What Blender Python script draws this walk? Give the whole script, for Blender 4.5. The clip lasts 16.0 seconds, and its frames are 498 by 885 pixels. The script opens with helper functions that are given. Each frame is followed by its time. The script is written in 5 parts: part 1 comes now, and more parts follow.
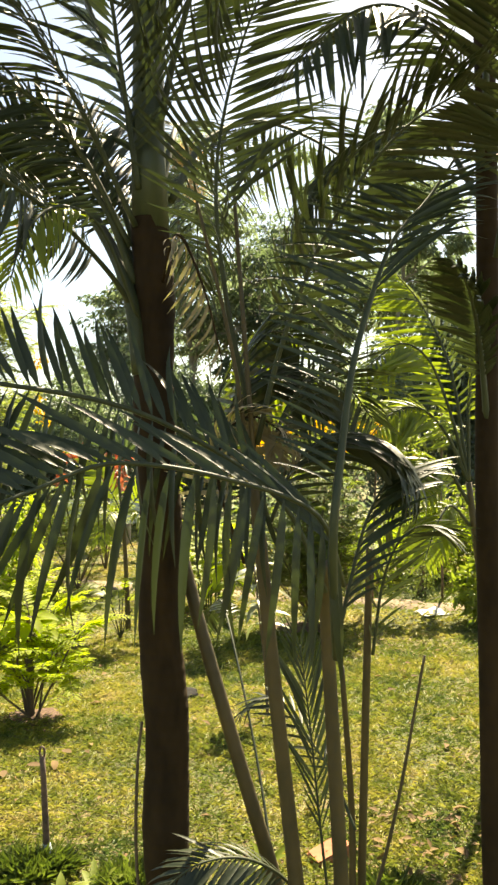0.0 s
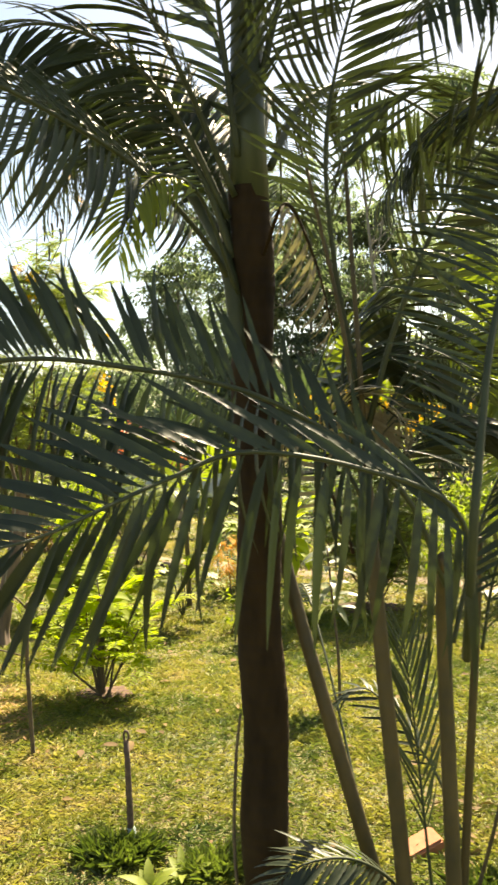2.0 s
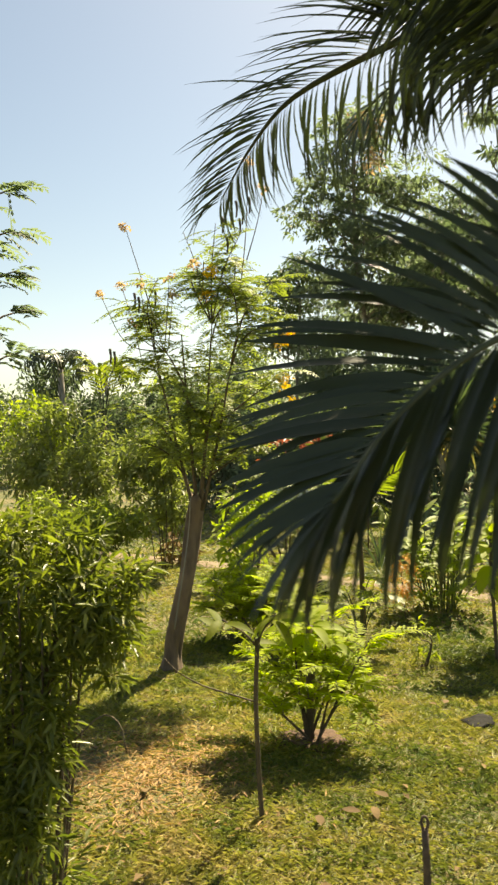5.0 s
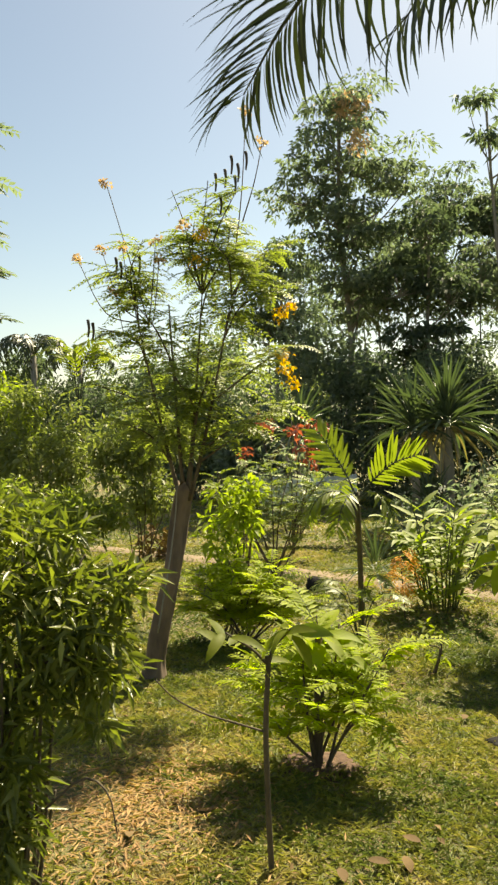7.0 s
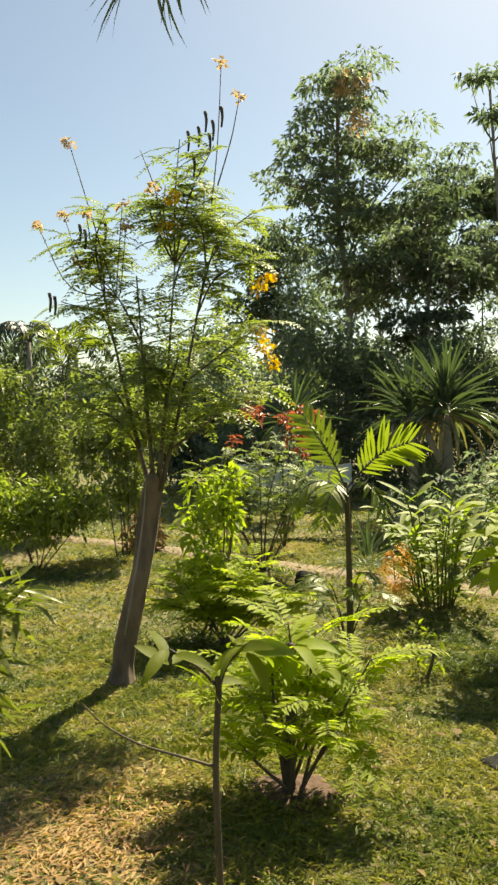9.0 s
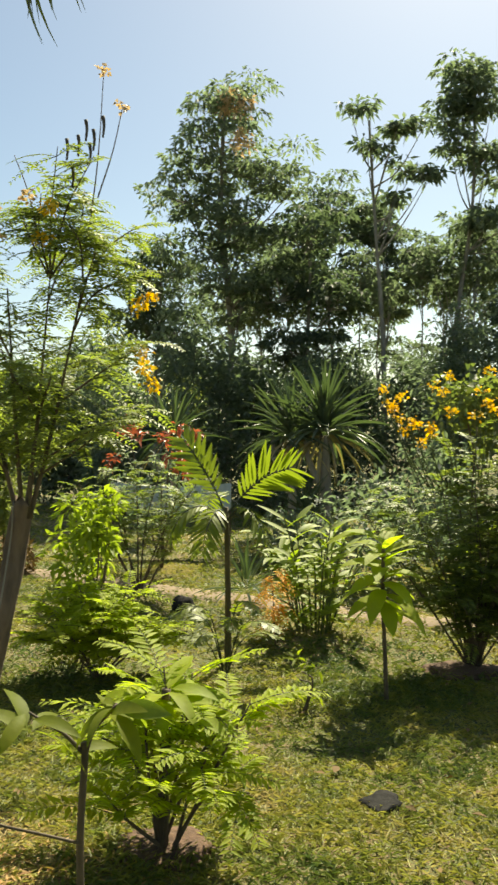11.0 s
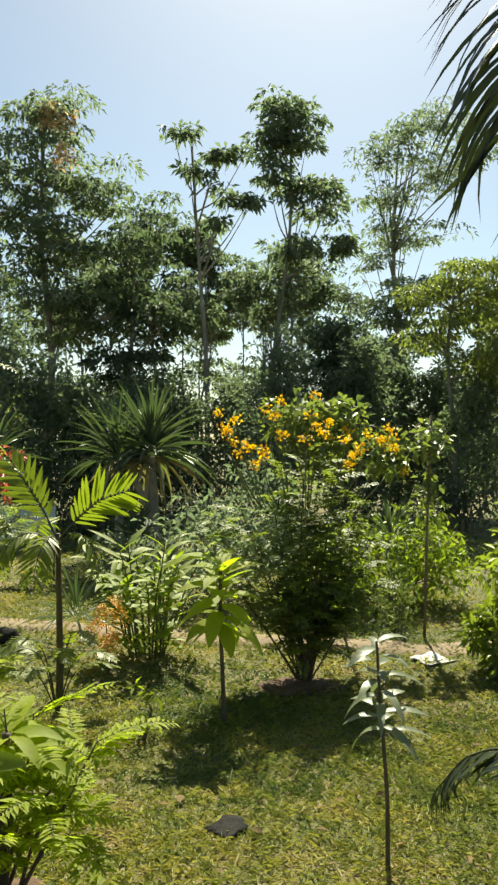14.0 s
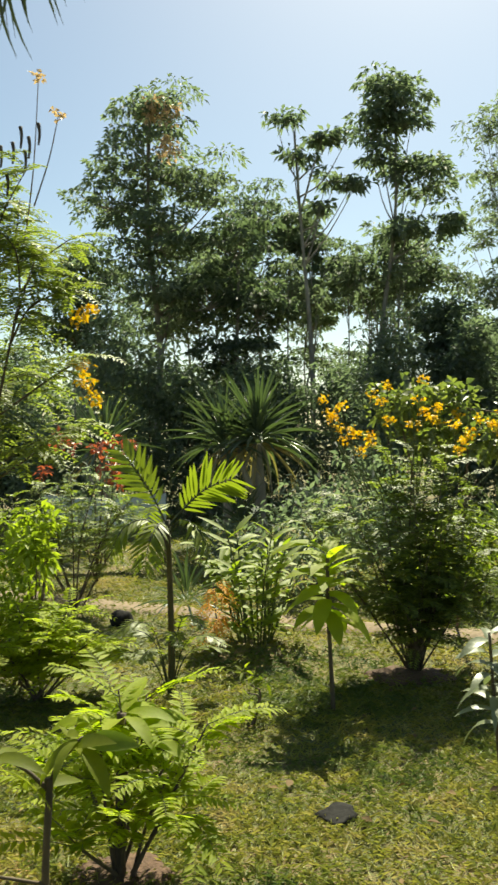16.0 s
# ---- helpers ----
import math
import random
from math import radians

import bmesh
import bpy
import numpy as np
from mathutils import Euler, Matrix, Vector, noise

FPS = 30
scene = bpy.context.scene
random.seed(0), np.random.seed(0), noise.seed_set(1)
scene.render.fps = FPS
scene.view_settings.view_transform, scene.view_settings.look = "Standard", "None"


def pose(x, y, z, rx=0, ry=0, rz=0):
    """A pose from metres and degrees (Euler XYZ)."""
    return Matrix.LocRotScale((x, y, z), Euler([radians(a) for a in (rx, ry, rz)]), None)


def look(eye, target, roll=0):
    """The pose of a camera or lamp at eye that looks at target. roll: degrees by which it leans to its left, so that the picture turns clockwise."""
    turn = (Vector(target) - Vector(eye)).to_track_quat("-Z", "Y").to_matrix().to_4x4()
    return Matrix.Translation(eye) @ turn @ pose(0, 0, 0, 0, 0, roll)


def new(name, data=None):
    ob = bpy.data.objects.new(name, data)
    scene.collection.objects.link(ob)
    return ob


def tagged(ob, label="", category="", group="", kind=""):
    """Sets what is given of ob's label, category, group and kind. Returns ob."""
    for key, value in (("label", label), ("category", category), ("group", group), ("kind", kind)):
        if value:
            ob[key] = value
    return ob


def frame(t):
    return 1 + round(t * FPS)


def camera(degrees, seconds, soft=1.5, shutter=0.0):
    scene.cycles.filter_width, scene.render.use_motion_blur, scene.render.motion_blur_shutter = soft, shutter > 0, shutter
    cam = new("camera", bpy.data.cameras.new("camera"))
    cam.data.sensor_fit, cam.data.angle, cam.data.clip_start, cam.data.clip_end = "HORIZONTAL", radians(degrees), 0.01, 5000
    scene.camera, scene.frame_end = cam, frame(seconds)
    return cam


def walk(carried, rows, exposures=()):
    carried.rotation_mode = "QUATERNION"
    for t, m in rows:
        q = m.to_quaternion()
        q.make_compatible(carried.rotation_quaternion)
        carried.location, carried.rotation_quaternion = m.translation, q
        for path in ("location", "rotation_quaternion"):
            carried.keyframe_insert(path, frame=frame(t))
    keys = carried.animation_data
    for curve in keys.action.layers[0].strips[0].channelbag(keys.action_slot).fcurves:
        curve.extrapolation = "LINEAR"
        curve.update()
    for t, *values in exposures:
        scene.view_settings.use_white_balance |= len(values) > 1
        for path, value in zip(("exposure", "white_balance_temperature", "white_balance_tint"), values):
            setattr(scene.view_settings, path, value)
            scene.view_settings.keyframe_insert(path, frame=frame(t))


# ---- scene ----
cam = camera(35.6, 16.0, 2.5, 0.4)
METRES, EYE = 2.5, 1.5
ROWS = [
    (0.0, 0.0, 0.0, 0.0, 0.0, 0.17, 1.66),
    (0.5, -0.0087, 0.0077, 0.0008, 0.84, -0.42, 1.72),
    (1.0, -0.0123, 0.0179, 0.0008, 1.72, -0.98, 1.65),
    (1.5, -0.028, 0.0273, 0.0047, 2.49, -1.37, 1.53),
    (2.0, -0.0617, 0.0406, 0.01, 3.3, -1.61, 1.58),
    (2.5, -0.1082, 0.057, 0.0089, 4.65, -1.45, 1.68),
    (3.0, -0.1703, 0.0797, 0.0183, 6.17, -1.55, 1.99),
    (3.5, -0.2146, 0.1053, 0.0194, 8.19, -1.14, 1.94),
    (4.0, -0.2507, 0.1486, 0.0159, 9.71, -0.95, 1.92),
    (4.5, -0.2906, 0.2007, 0.0138, 10.4, -0.69, 1.67),
    (5.2, -0.362, 0.249, 0.008, 10.5, -0.75, 1.5),
    (6.0, -0.432, 0.325, 0.0, 9.5, -1.0, 1.2),
    (7.0, -0.4264, 0.4364, -0.0107, 8.61, -1.42, 0.92),
    (7.5, -0.4267, 0.4863, -0.0219, 9.27, -2.01, 0.93),
    (8.0, -0.4019, 0.5357, -0.0323, 9.92, -2.56, 0.92),
    (10.5, -0.3897, 0.6591, -0.0052, 2.92, -1.3, -0.01),
    (11.0, -0.3981, 0.6688, -0.0001, -0.06, -1.22, -0.44),
    (11.5, -0.4133, 0.6765, 0.0015, -3.45, -1.13, -0.62),
    (12.0, -0.4391, 0.6843, 0.0069, -7.18, -0.95, -0.6),
    (12.5, -0.4522, 0.6857, 0.0064, -10.41, -0.62, -0.52),
    (13.0, -0.4534, 0.6826, 0.0074, -12.73, -0.27, -0.5),
    (13.5, -0.4505, 0.6807, 0.0095, -13.7, 0.06, -0.5),
    (14.0, -0.4393, 0.6796, 0.0108, -13.35, 0.26, -0.37),
    (14.5, -0.4325, 0.6798, 0.0108, -12.08, 0.24, -0.09),
    (15.0, -0.4242, 0.6832, 0.0108, -10.17, 0.02, 0.26),
    (15.5, -0.4275, 0.6821, 0.0113, -8.0, -0.36, 0.41),
    (16.0, -0.4358, 0.6828, 0.0126, -5.49, -0.75, 0.39),
]

EXPOSURES = [(0.0, 2.06, 8050, 8), (2.0, 2.08, 8050, 9), (3.2, 2.15, 7950, 9), (4.6, 1.64, 8250, 6), (6.8, 1.36, 7950, 4), (11.0, 1.24, 7250, 1), (13.5, 1.15, 6950, -1), (16.0, 1.13, 6900, -2)]
walk(cam, [(t, pose(METRES * x, METRES * y, EYE + METRES * z, 90 + pitch, roll, yaw)) for t, x, y, z, yaw, pitch, roll in ROWS], EXPOSURES)

# ---- sky and sun ----
SUN_AZ, SUN_EL = 20.0, 50.0
world = bpy.data.worlds.new("sky")
scene.world = world
world.use_nodes = True
wn = world.node_tree.nodes
sky = wn.new("ShaderNodeTexSky")
sky.sky_type, sky.sun_disc = "NISHITA", False
sky.sun_elevation, sky.sun_rotation = radians(SUN_EL), radians(SUN_AZ)
sky.air_density, sky.dust_density, sky.ozone_density = 1.0, 0.9, 0.5
wn["Background"].inputs[1].default_value = 0.06
world.node_tree.links.new(sky.outputs[0], wn["Background"].inputs[0])
sun_data = bpy.data.lights.new("sun", "SUN")
sun_data.energy, sun_data.angle, sun_data.color = 5.0, radians(0.6), (1.0, 0.93, 0.78)
sun = new("sun", sun_data)
sun_way = Vector((math.sin(radians(SUN_AZ)) * math.cos(radians(SUN_EL)), math.cos(radians(SUN_AZ)) * math.cos(radians(SUN_EL)), math.sin(radians(SUN_EL))))
sun.matrix_world = look(sun_way * 60, (0, 0, 0))

# ---- materials ----
def mat_base(name):
    m = bpy.data.materials.new(name)
    m.use_nodes = True
    nt = m.node_tree
    return m, nt, nt.nodes, nt.links, nt.nodes["Principled BSDF"]


def ramp(nodes, stops):
    r = nodes.new("ShaderNodeValToRGB")
    e = r.color_ramp.elements
    while len(e) < len(stops):
        e.new(0.5)
    for el, (p, c) in zip(e, stops):
        el.position, el.color = p, (*c, 1)
    return r


def noise_node(nt, scale, detail=4, stretch=None):
    g = nt.nodes.new("ShaderNodeNewGeometry")
    n = nt.nodes.new("ShaderNodeTexNoise")
    n.inputs["Scale"].default_value, n.inputs["Detail"].default_value = scale, detail
    if stretch:
        mp = nt.nodes.new("ShaderNodeMapping")
        mp.inputs["Scale"].default_value = stretch
        nt.links.new(g.outputs["Position"], mp.inputs["Vector"])
        nt.links.new(mp.outputs["Vector"], n.inputs["Vector"])
    else:
        nt.links.new(g.outputs["Position"], n.inputs["Vector"])
    return n


def maths(nt, op, a, b):
    m = nt.nodes.new("ShaderNodeMath")
    m.operation = op
    for i, v in enumerate((a, b)):
        if isinstance(v, (int, float)):
            m.inputs[i].default_value = v
        else:
            nt.links.new(v, m.inputs[i])
    return m.outputs[0]


def leaf_mat(name, dark, light, through_part=0.35, rough=0.42, patch=2.5, old=None, glow=(1.5, 1.7, 0.7), gloss=0.5):
    """A leaf: colour varies leaf by leaf, along patches and in fine veins, and light passes through the blade."""
    m, nt, nodes, links, bsdf = mat_base(name)
    g, o = nodes.new("ShaderNodeNewGeometry"), nodes.new("ShaderNodeObjectInfo")
    n1, n2 = noise_node(nt, patch, 2), noise_node(nt, 70, 3)
    v = maths(nt, "ADD", maths(nt, "MULTIPLY", g.outputs["Random Per Island"], 0.45), maths(nt, "MULTIPLY", o.outputs["Random"], 0.25))
    v = maths(nt, "ADD", v, maths(nt, "MULTIPLY", n1.outputs["Fac"], 0.4))
    v = maths(nt, "ADD", v, maths(nt, "MULTIPLY", n2.outputs["Fac"], 0.2))
    stops = [(0.3, dark), (0.85, light)]
    if old:
        stops.append((1.02, old))
    r = ramp(nodes, stops)
    links.new(v, r.inputs[0])
    links.new(r.outputs[0], bsdf.inputs["Base Color"])
    bsdf.inputs["Roughness"].default_value, bsdf.inputs["Specular IOR Level"].default_value = rough, gloss
    bump = nodes.new("ShaderNodeBump")
    bump.inputs["Strength"].default_value, bump.inputs["Distance"].default_value = 0.25, 0.004
    links.new(n2.outputs["Fac"], bump.inputs["Height"])
    links.new(bump.outputs[0], bsdf.inputs["Normal"])
    tr = nodes.new("ShaderNodeBsdfTranslucent")
    mul = nodes.new("ShaderNodeMix")
    mul.data_type, mul.blend_type = "RGBA", "MULTIPLY"
    mul.inputs[0].default_value = 1
    links.new(r.outputs[0], mul.inputs[6])
    mul.inputs[7].default_value = (*glow, 1)
    links.new(mul.outputs[2], tr.inputs[0])
    mix = nodes.new("ShaderNodeMixShader")
    mix.inputs[0].default_value = through_part
    links.new(bsdf.outputs[0], mix.inputs[1])
    links.new(tr.outputs[0], mix.inputs[2])
    links.new(mix.outputs[0], nodes["Material Output"].inputs[0])
    return m


def rough_mat(name, dark, light, scale=18, stretch=None, rough=0.85, bump_by=0.5, depth=0.01, rings=0.0):
    m, nt, nodes, links, bsdf = mat_base(name)
    n1, n2 = noise_node(nt, scale, 8, stretch), noise_node(nt, scale / 6, 3)
    v = maths(nt, "ADD", maths(nt, "MULTIPLY", n1.outputs["Fac"], 0.6), maths(nt, "MULTIPLY", n2.outputs["Fac"], 0.4))
    r = ramp(nodes, [(0.32, dark), (0.68, light)])
    links.new(v, r.inputs[0])
    links.new(r.outputs[0], bsdf.inputs["Base Color"])
    bsdf.inputs["Roughness"].default_value = rough
    h = n1.outputs["Fac"]
    if rings:
        w = nodes.new("ShaderNodeTexWave")
        w.bands_direction = "Z"
        w.inputs["Scale"].default_value, w.inputs["Distortion"].default_value, w.inputs["Detail"].default_value = rings, 1.5, 2
        g = nodes.new("ShaderNodeNewGeometry")
        links.new(g.outputs["Position"], w.inputs["Vector"])
        h = maths(nt, "ADD", maths(nt, "MULTIPLY", w.outputs["Fac"], 0.7), h)
    bump = nodes.new("ShaderNodeBump")
    bump.inputs["Strength"].default_value, bump.inputs["Distance"].default_value = bump_by, depth
    links.new(h, bump.inputs["Height"])
    links.new(bump.outputs[0], bsdf.inputs["Normal"])
    return m


def ground_mat():
    """Soil under thin turf: brown earth, straw and moss in uneven patches."""
    m, nt, nodes, links, bsdf = mat_base("soil")
    a, b, c = noise_node(nt, 0.9, 5), noise_node(nt, 9, 6), noise_node(nt, 120, 4)
    v = maths(nt, "ADD", maths(nt, "MULTIPLY", a.outputs["Fac"], 0.6), maths(nt, "MULTIPLY", b.outputs["Fac"], 0.4))
    r = ramp(nodes, [(0.36, (0.058, 0.075, 0.022)), (0.47, (0.12, 0.118, 0.036)), (0.58, (0.18, 0.145, 0.06)), (0.70, (0.21, 0.145, 0.078))])
    links.new(v, r.inputs[0])
    mix = nodes.new("ShaderNodeMix")
    mix.data_type, mix.blend_type = "RGBA", "OVERLAY"
    mix.inputs[0].default_value = 0.7
    links.new(r.outputs[0], mix.inputs[6])
    links.new(c.outputs["Color"], mix.inputs[7])
    links.new(mix.outputs[2], bsdf.inputs["Base Color"])
    bsdf.inputs["Roughness"].default_value = 0.95
    bump = nodes.new("ShaderNodeBump")
    bump.inputs["Strength"].default_value, bump.inputs["Distance"].default_value = 0.9, 0.02
    links.new(maths(nt, "ADD", c.outputs["Fac"], b.outputs["Fac"]), bump.inputs["Height"])
    links.new(bump.outputs[0], bsdf.inputs["Normal"])
    return m


def grass_mat():
    m, nt, nodes, links, bsdf = mat_base("turf")
    g = nodes.new("ShaderNodeNewGeometry")
    a, b = noise_node(nt, 0.8, 3), noise_node(nt, 5, 3)
    v = maths(nt, "ADD", maths(nt, "MULTIPLY", maths(nt, "SUBTRACT", a.outputs["Fac"], 0.5), 1.35), maths(nt, "MULTIPLY", maths(nt, "SUBTRACT", b.outputs["Fac"], 0.5), 1.1))
    v = maths(nt, "ADD", maths(nt, "ADD", v, 0.47), maths(nt, "MULTIPLY", maths(nt, "SUBTRACT", g.outputs["Random Per Island"], 0.5), 0.26))
    r = ramp(nodes, [(0.08, (0.062, 0.108, 0.023)), (0.38, (0.17, 0.205, 0.03)), (0.62, (0.33, 0.315, 0.05)), (0.88, (0.43, 0.34, 0.135))])
    links.new(v, r.inputs[0])
    links.new(r.outputs[0], bsdf.inputs["Base Color"])
    bsdf.inputs["Roughness"].default_value = 0.5
    tr = nodes.new("ShaderNodeBsdfTranslucent")
    links.new(r.outputs[0], tr.inputs[0])
    mix = nodes.new("ShaderNodeMixShader")
    mix.inputs[0].default_value = 0.4
    links.new(bsdf.outputs[0], mix.inputs[1])
    links.new(tr.outputs[0], mix.inputs[2])
    links.new(mix.outputs[0], nodes["Material Output"].inputs[0])
    return m


# crown shade is put into this leaf: darkened, little light passes through
PALM_SHADED = leaf_mat("shaded_palm_leaf", (0.02, 0.028, 0.013), (0.046, 0.058, 0.027), 0.2, 0.44, 3, None, (1.2, 1.35, 0.6), 0.4)
# lighter young leaf, also given to sunlit fronds in place of light
PALM_YOUNG_LIT = leaf_mat("young_lit_palm_leaf", (0.115, 0.145, 0.02), (0.22, 0.245, 0.032), 0.5, 0.45, 3, (0.26, 0.22, 0.06))
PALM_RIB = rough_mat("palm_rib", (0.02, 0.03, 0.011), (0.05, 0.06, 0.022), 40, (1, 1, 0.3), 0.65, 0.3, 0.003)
PALM_DEAD = leaf_mat("dead_palm_leaf", (0.16, 0.13, 0.09), (0.30, 0.25, 0.18), 0.2, 0.7)
def matt(m, gloss):
    m.node_tree.nodes["Principled BSDF"].inputs["Specular IOR Level"].default_value = gloss
    return m


PALM_BARK = matt(rough_mat("palm_bark", (0.016, 0.010, 0.005), (0.043, 0.027, 0.012), 26, (1, 1, 0.35), 0.85, 0.45, 0.005, 9), 0.15)
CANE = rough_mat("palm_cane", (0.036, 0.03, 0.012), (0.105, 0.074, 0.028), 22, (1, 1, 0.4), 0.6, 0.4, 0.004, 7)
SHAFT = rough_mat("crownshaft", (0.028, 0.04, 0.018), (0.06, 0.075, 0.033), 20, (1, 1, 0.2), 0.5, 0.3, 0.004)
BARK = rough_mat("tree_bark", (0.06, 0.042, 0.03), (0.24, 0.17, 0.115), 16, (1, 1, 0.3), 0.9, 0.9, 0.015)
BARK_PALE = rough_mat("pale_bark", (0.13, 0.12, 0.10), (0.30, 0.27, 0.22), 10, (1, 1, 0.4), 0.9, 0.6, 0.02)
TWIG = rough_mat("twig_bark", (0.05, 0.04, 0.025), (0.14, 0.10, 0.06), 50, (1, 1, 0.3), 0.8, 0.5, 0.003)
GREEN_STEM = rough_mat("green_stem", (0.05, 0.075, 0.02), (0.12, 0.14, 0.04), 50, (1, 1, 0.3), 0.6, 0.3, 0.002)
# distance haze is put into the next two leaf colours: greyed, bluish, lifted
HAZY_FOREST = leaf_mat("hazy_forest_leaf", (0.1, 0.126, 0.102), (0.185, 0.208, 0.163), 0.6, 0.6, 0.4, None, (1.2, 1.4, 0.8))
HAZY_FOREST_DARK = leaf_mat("hazy_deep_forest_leaf", (0.07, 0.092, 0.068), (0.14, 0.165, 0.11), 0.55, 0.6, 0.4, None, (1.2, 1.4, 0.8))
FOREST_LIGHT = leaf_mat("light_forest_leaf", (0.10, 0.13, 0.055), (0.2, 0.215, 0.08), 0.45, 0.45, 0.6)
FEATHER = leaf_mat("feathery_leaf", (0.1, 0.13, 0.028), (0.22, 0.25, 0.05), 0.48, 0.45, 2)
LIME = leaf_mat("lime_leaf", (0.22, 0.27, 0.022), (0.40, 0.43, 0.036), 0.58, 0.6, 2, None, (1.5, 1.7, 0.7), 0.3)
CROWN = leaf_mat("crown_leaf", (0.105, 0.135, 0.036), (0.225, 0.25, 0.065), 0.5, 0.5, 2)
FRESH = leaf_mat("fresh_leaf", (0.15, 0.2, 0.025), (0.3, 0.34, 0.04), 0.5, 0.58, 2)
BROAD = leaf_mat("broad_leaf", (0.10, 0.13, 0.015), (0.23, 0.25, 0.03), 0.55, 0.55, 3, None, (1.5, 1.7, 0.7), 0.15)
SILVER = leaf_mat("silvery_leaf", (0.11, 0.135, 0.075), (0.24, 0.26, 0.16), 0.3, 0.38, 4, None, (1.3, 1.4, 0.8), 0.35)
STRAP = leaf_mat("strap_leaf", (0.045, 0.07, 0.042), (0.11, 0.14, 0.085), 0.25, 0.4, 2)
STRAP_DRY = leaf_mat("dry_strap_leaf", (0.22, 0.17, 0.09), (0.38, 0.31, 0.18), 0.2, 0.6)
WILLOWY = leaf_mat("narrow_leaf", (0.052, 0.07, 0.018), (0.17, 0.185, 0.036), 0.46, 0.36, 2.2)
RED = leaf_mat("red_leaf", (0.24, 0.07, 0.035), (0.42, 0.15, 0.08), 0.4, 0.45, 3, None, (1.4, 1.0, 0.7))
ORANGE = leaf_mat("orange_dry_leaf", (0.55, 0.27, 0.03), (0.78, 0.44, 0.06), 0.45, 0.6, 4, None, (1.3, 1.1, 0.7))
YELLOW = leaf_mat("yellow_petal", (0.62, 0.36, 0.01), (0.80, 0.56, 0.03), 0.4, 0.5, 5, None, (1.2, 1.1, 0.6))
PEACH = leaf_mat("peach_petal", (0.42, 0.3, 0.22), (0.58, 0.44, 0.3), 0.4, 0.5, 5, None, (1.2, 1.1, 0.7))
POD = rough_mat("seed_pod", (0.035, 0.028, 0.022), (0.09, 0.07, 0.05), 30, None, 0.7, 0.4, 0.004)
LITTER = leaf_mat("fallen_leaf", (0.08, 0.046, 0.018), (0.19, 0.12, 0.045), 0.1, 0.9)
STRAW = leaf_mat("dry_straw", (0.24, 0.12, 0.05), (0.46, 0.30, 0.13), 0.2, 0.8, 6)
STONE = matt(rough_mat("dark_stone", (0.012, 0.011, 0.01), (0.035, 0.033, 0.03), 25, None, 0.9, 0.9, 0.01), 0.15)
SAND = rough_mat("sandy_path", (0.14, 0.1, 0.06), (0.27, 0.2, 0.13), 30, None, 0.95, 0.6, 0.01)
EARTH_RED = rough_mat("red_earth", (0.05, 0.03, 0.02), (0.135, 0.075, 0.045), 30, None, 0.95, 0.9, 0.02)
CLAY = rough_mat("fired_clay", (0.36, 0.13, 0.06), (0.50, 0.21, 0.10), 30, None, 0.85, 0.5, 0.005)
RUST = rough_mat("rusty_iron", (0.06, 0.04, 0.03), (0.17, 0.11, 0.08), 60, None, 0.8, 0.6, 0.003)
PLASTIC_BLUE = rough_mat("pale_blue_plastic", (0.35, 0.42, 0.48), (0.52, 0.58, 0.62), 30, None, 0.45, 0.3, 0.004)
WHITE = rough_mat("white_sheet", (0.3, 0.3, 0.29), (0.46, 0.46, 0.44), 14, None, 0.6, 0.4, 0.01)
TUFT = leaf_mat("tuft_grass", (0.05, 0.075, 0.02), (0.13, 0.16, 0.04), 0.35, 0.5, 6)
SOIL, TURF = ground_mat(), grass_mat()

# ---- mesh tools ----
Z = Vector((0, 0, 1))
PLACE = {}


def gz(x, y):
    u = min(1.0, max(0.0, (y - 3.6) / 2.4))
    return 0.01 - 0.12 * u * u * (3 - 2 * u)


def mesh_np(name, verts, faces):
    """A mesh from an array of places and one of equal-sided faces."""
    v, f = np.asarray(verts, np.float32), np.asarray(faces, np.int32)
    me = bpy.data.meshes.new(name)
    me.vertices.add(len(v))
    me.vertices.foreach_set("co", v.ravel())
    me.loops.add(f.size)
    me.loops.foreach_set("vertex_index", f.ravel())
    me.polygons.add(len(f))
    me.polygons.foreach_set("loop_start", np.arange(0, f.size, f.shape[1], dtype=np.int32))
    me.polygons.foreach_set("use_smooth", np.ones(len(f), bool))
    me.update(calc_edges=True)
    me.validate()
    return me


def part(name, me, material, parent=None, label="", at=None):
    """One mesh object, in world places or at a matrix, under a thing or a part."""
    if isinstance(me, bmesh.types.BMesh):
        bm, me = me, bpy.data.meshes.new(name)
        bm.to_mesh(me)
        bm.free()
    if not me.materials:
        me.materials.append(material)
    ob = new(name, me)
    at = at or Matrix()
    if parent:
        ob.parent = parent
        ob.matrix_parent_inverse = PLACE[parent].inverted()
    ob.matrix_basis = at
    PLACE[ob] = at.copy()
    return tagged(ob, label)


def thing(name, x, y, label, category, group="", z=None):
    ob = new(name)
    ob.empty_display_size = 0.1
    ob.matrix_basis = PLACE.setdefault(ob, Matrix.Translation((x, y, gz(x, y) if z is None else z)))
    return tagged(ob, label, category, group)


def curve(points, n=24):
    """A smooth line through the points."""
    p = [Vector(q) for q in points]
    p = [p[0] * 2 - p[1]] + p + [p[-1] * 2 - p[-2]]
    out, segs = [], len(p) - 3
    for k in range(n + 1):
        f = k / n * segs
        i = min(int(f), segs - 1)
        t = f - i
        a, b, c, d = p[i:i + 4]
        out.append(0.5 * ((2 * b) + (c - a) * t + (2 * a - 5 * b + 4 * c - d) * t * t + (3 * b - a - 3 * c + d) * t ** 3))
    return out


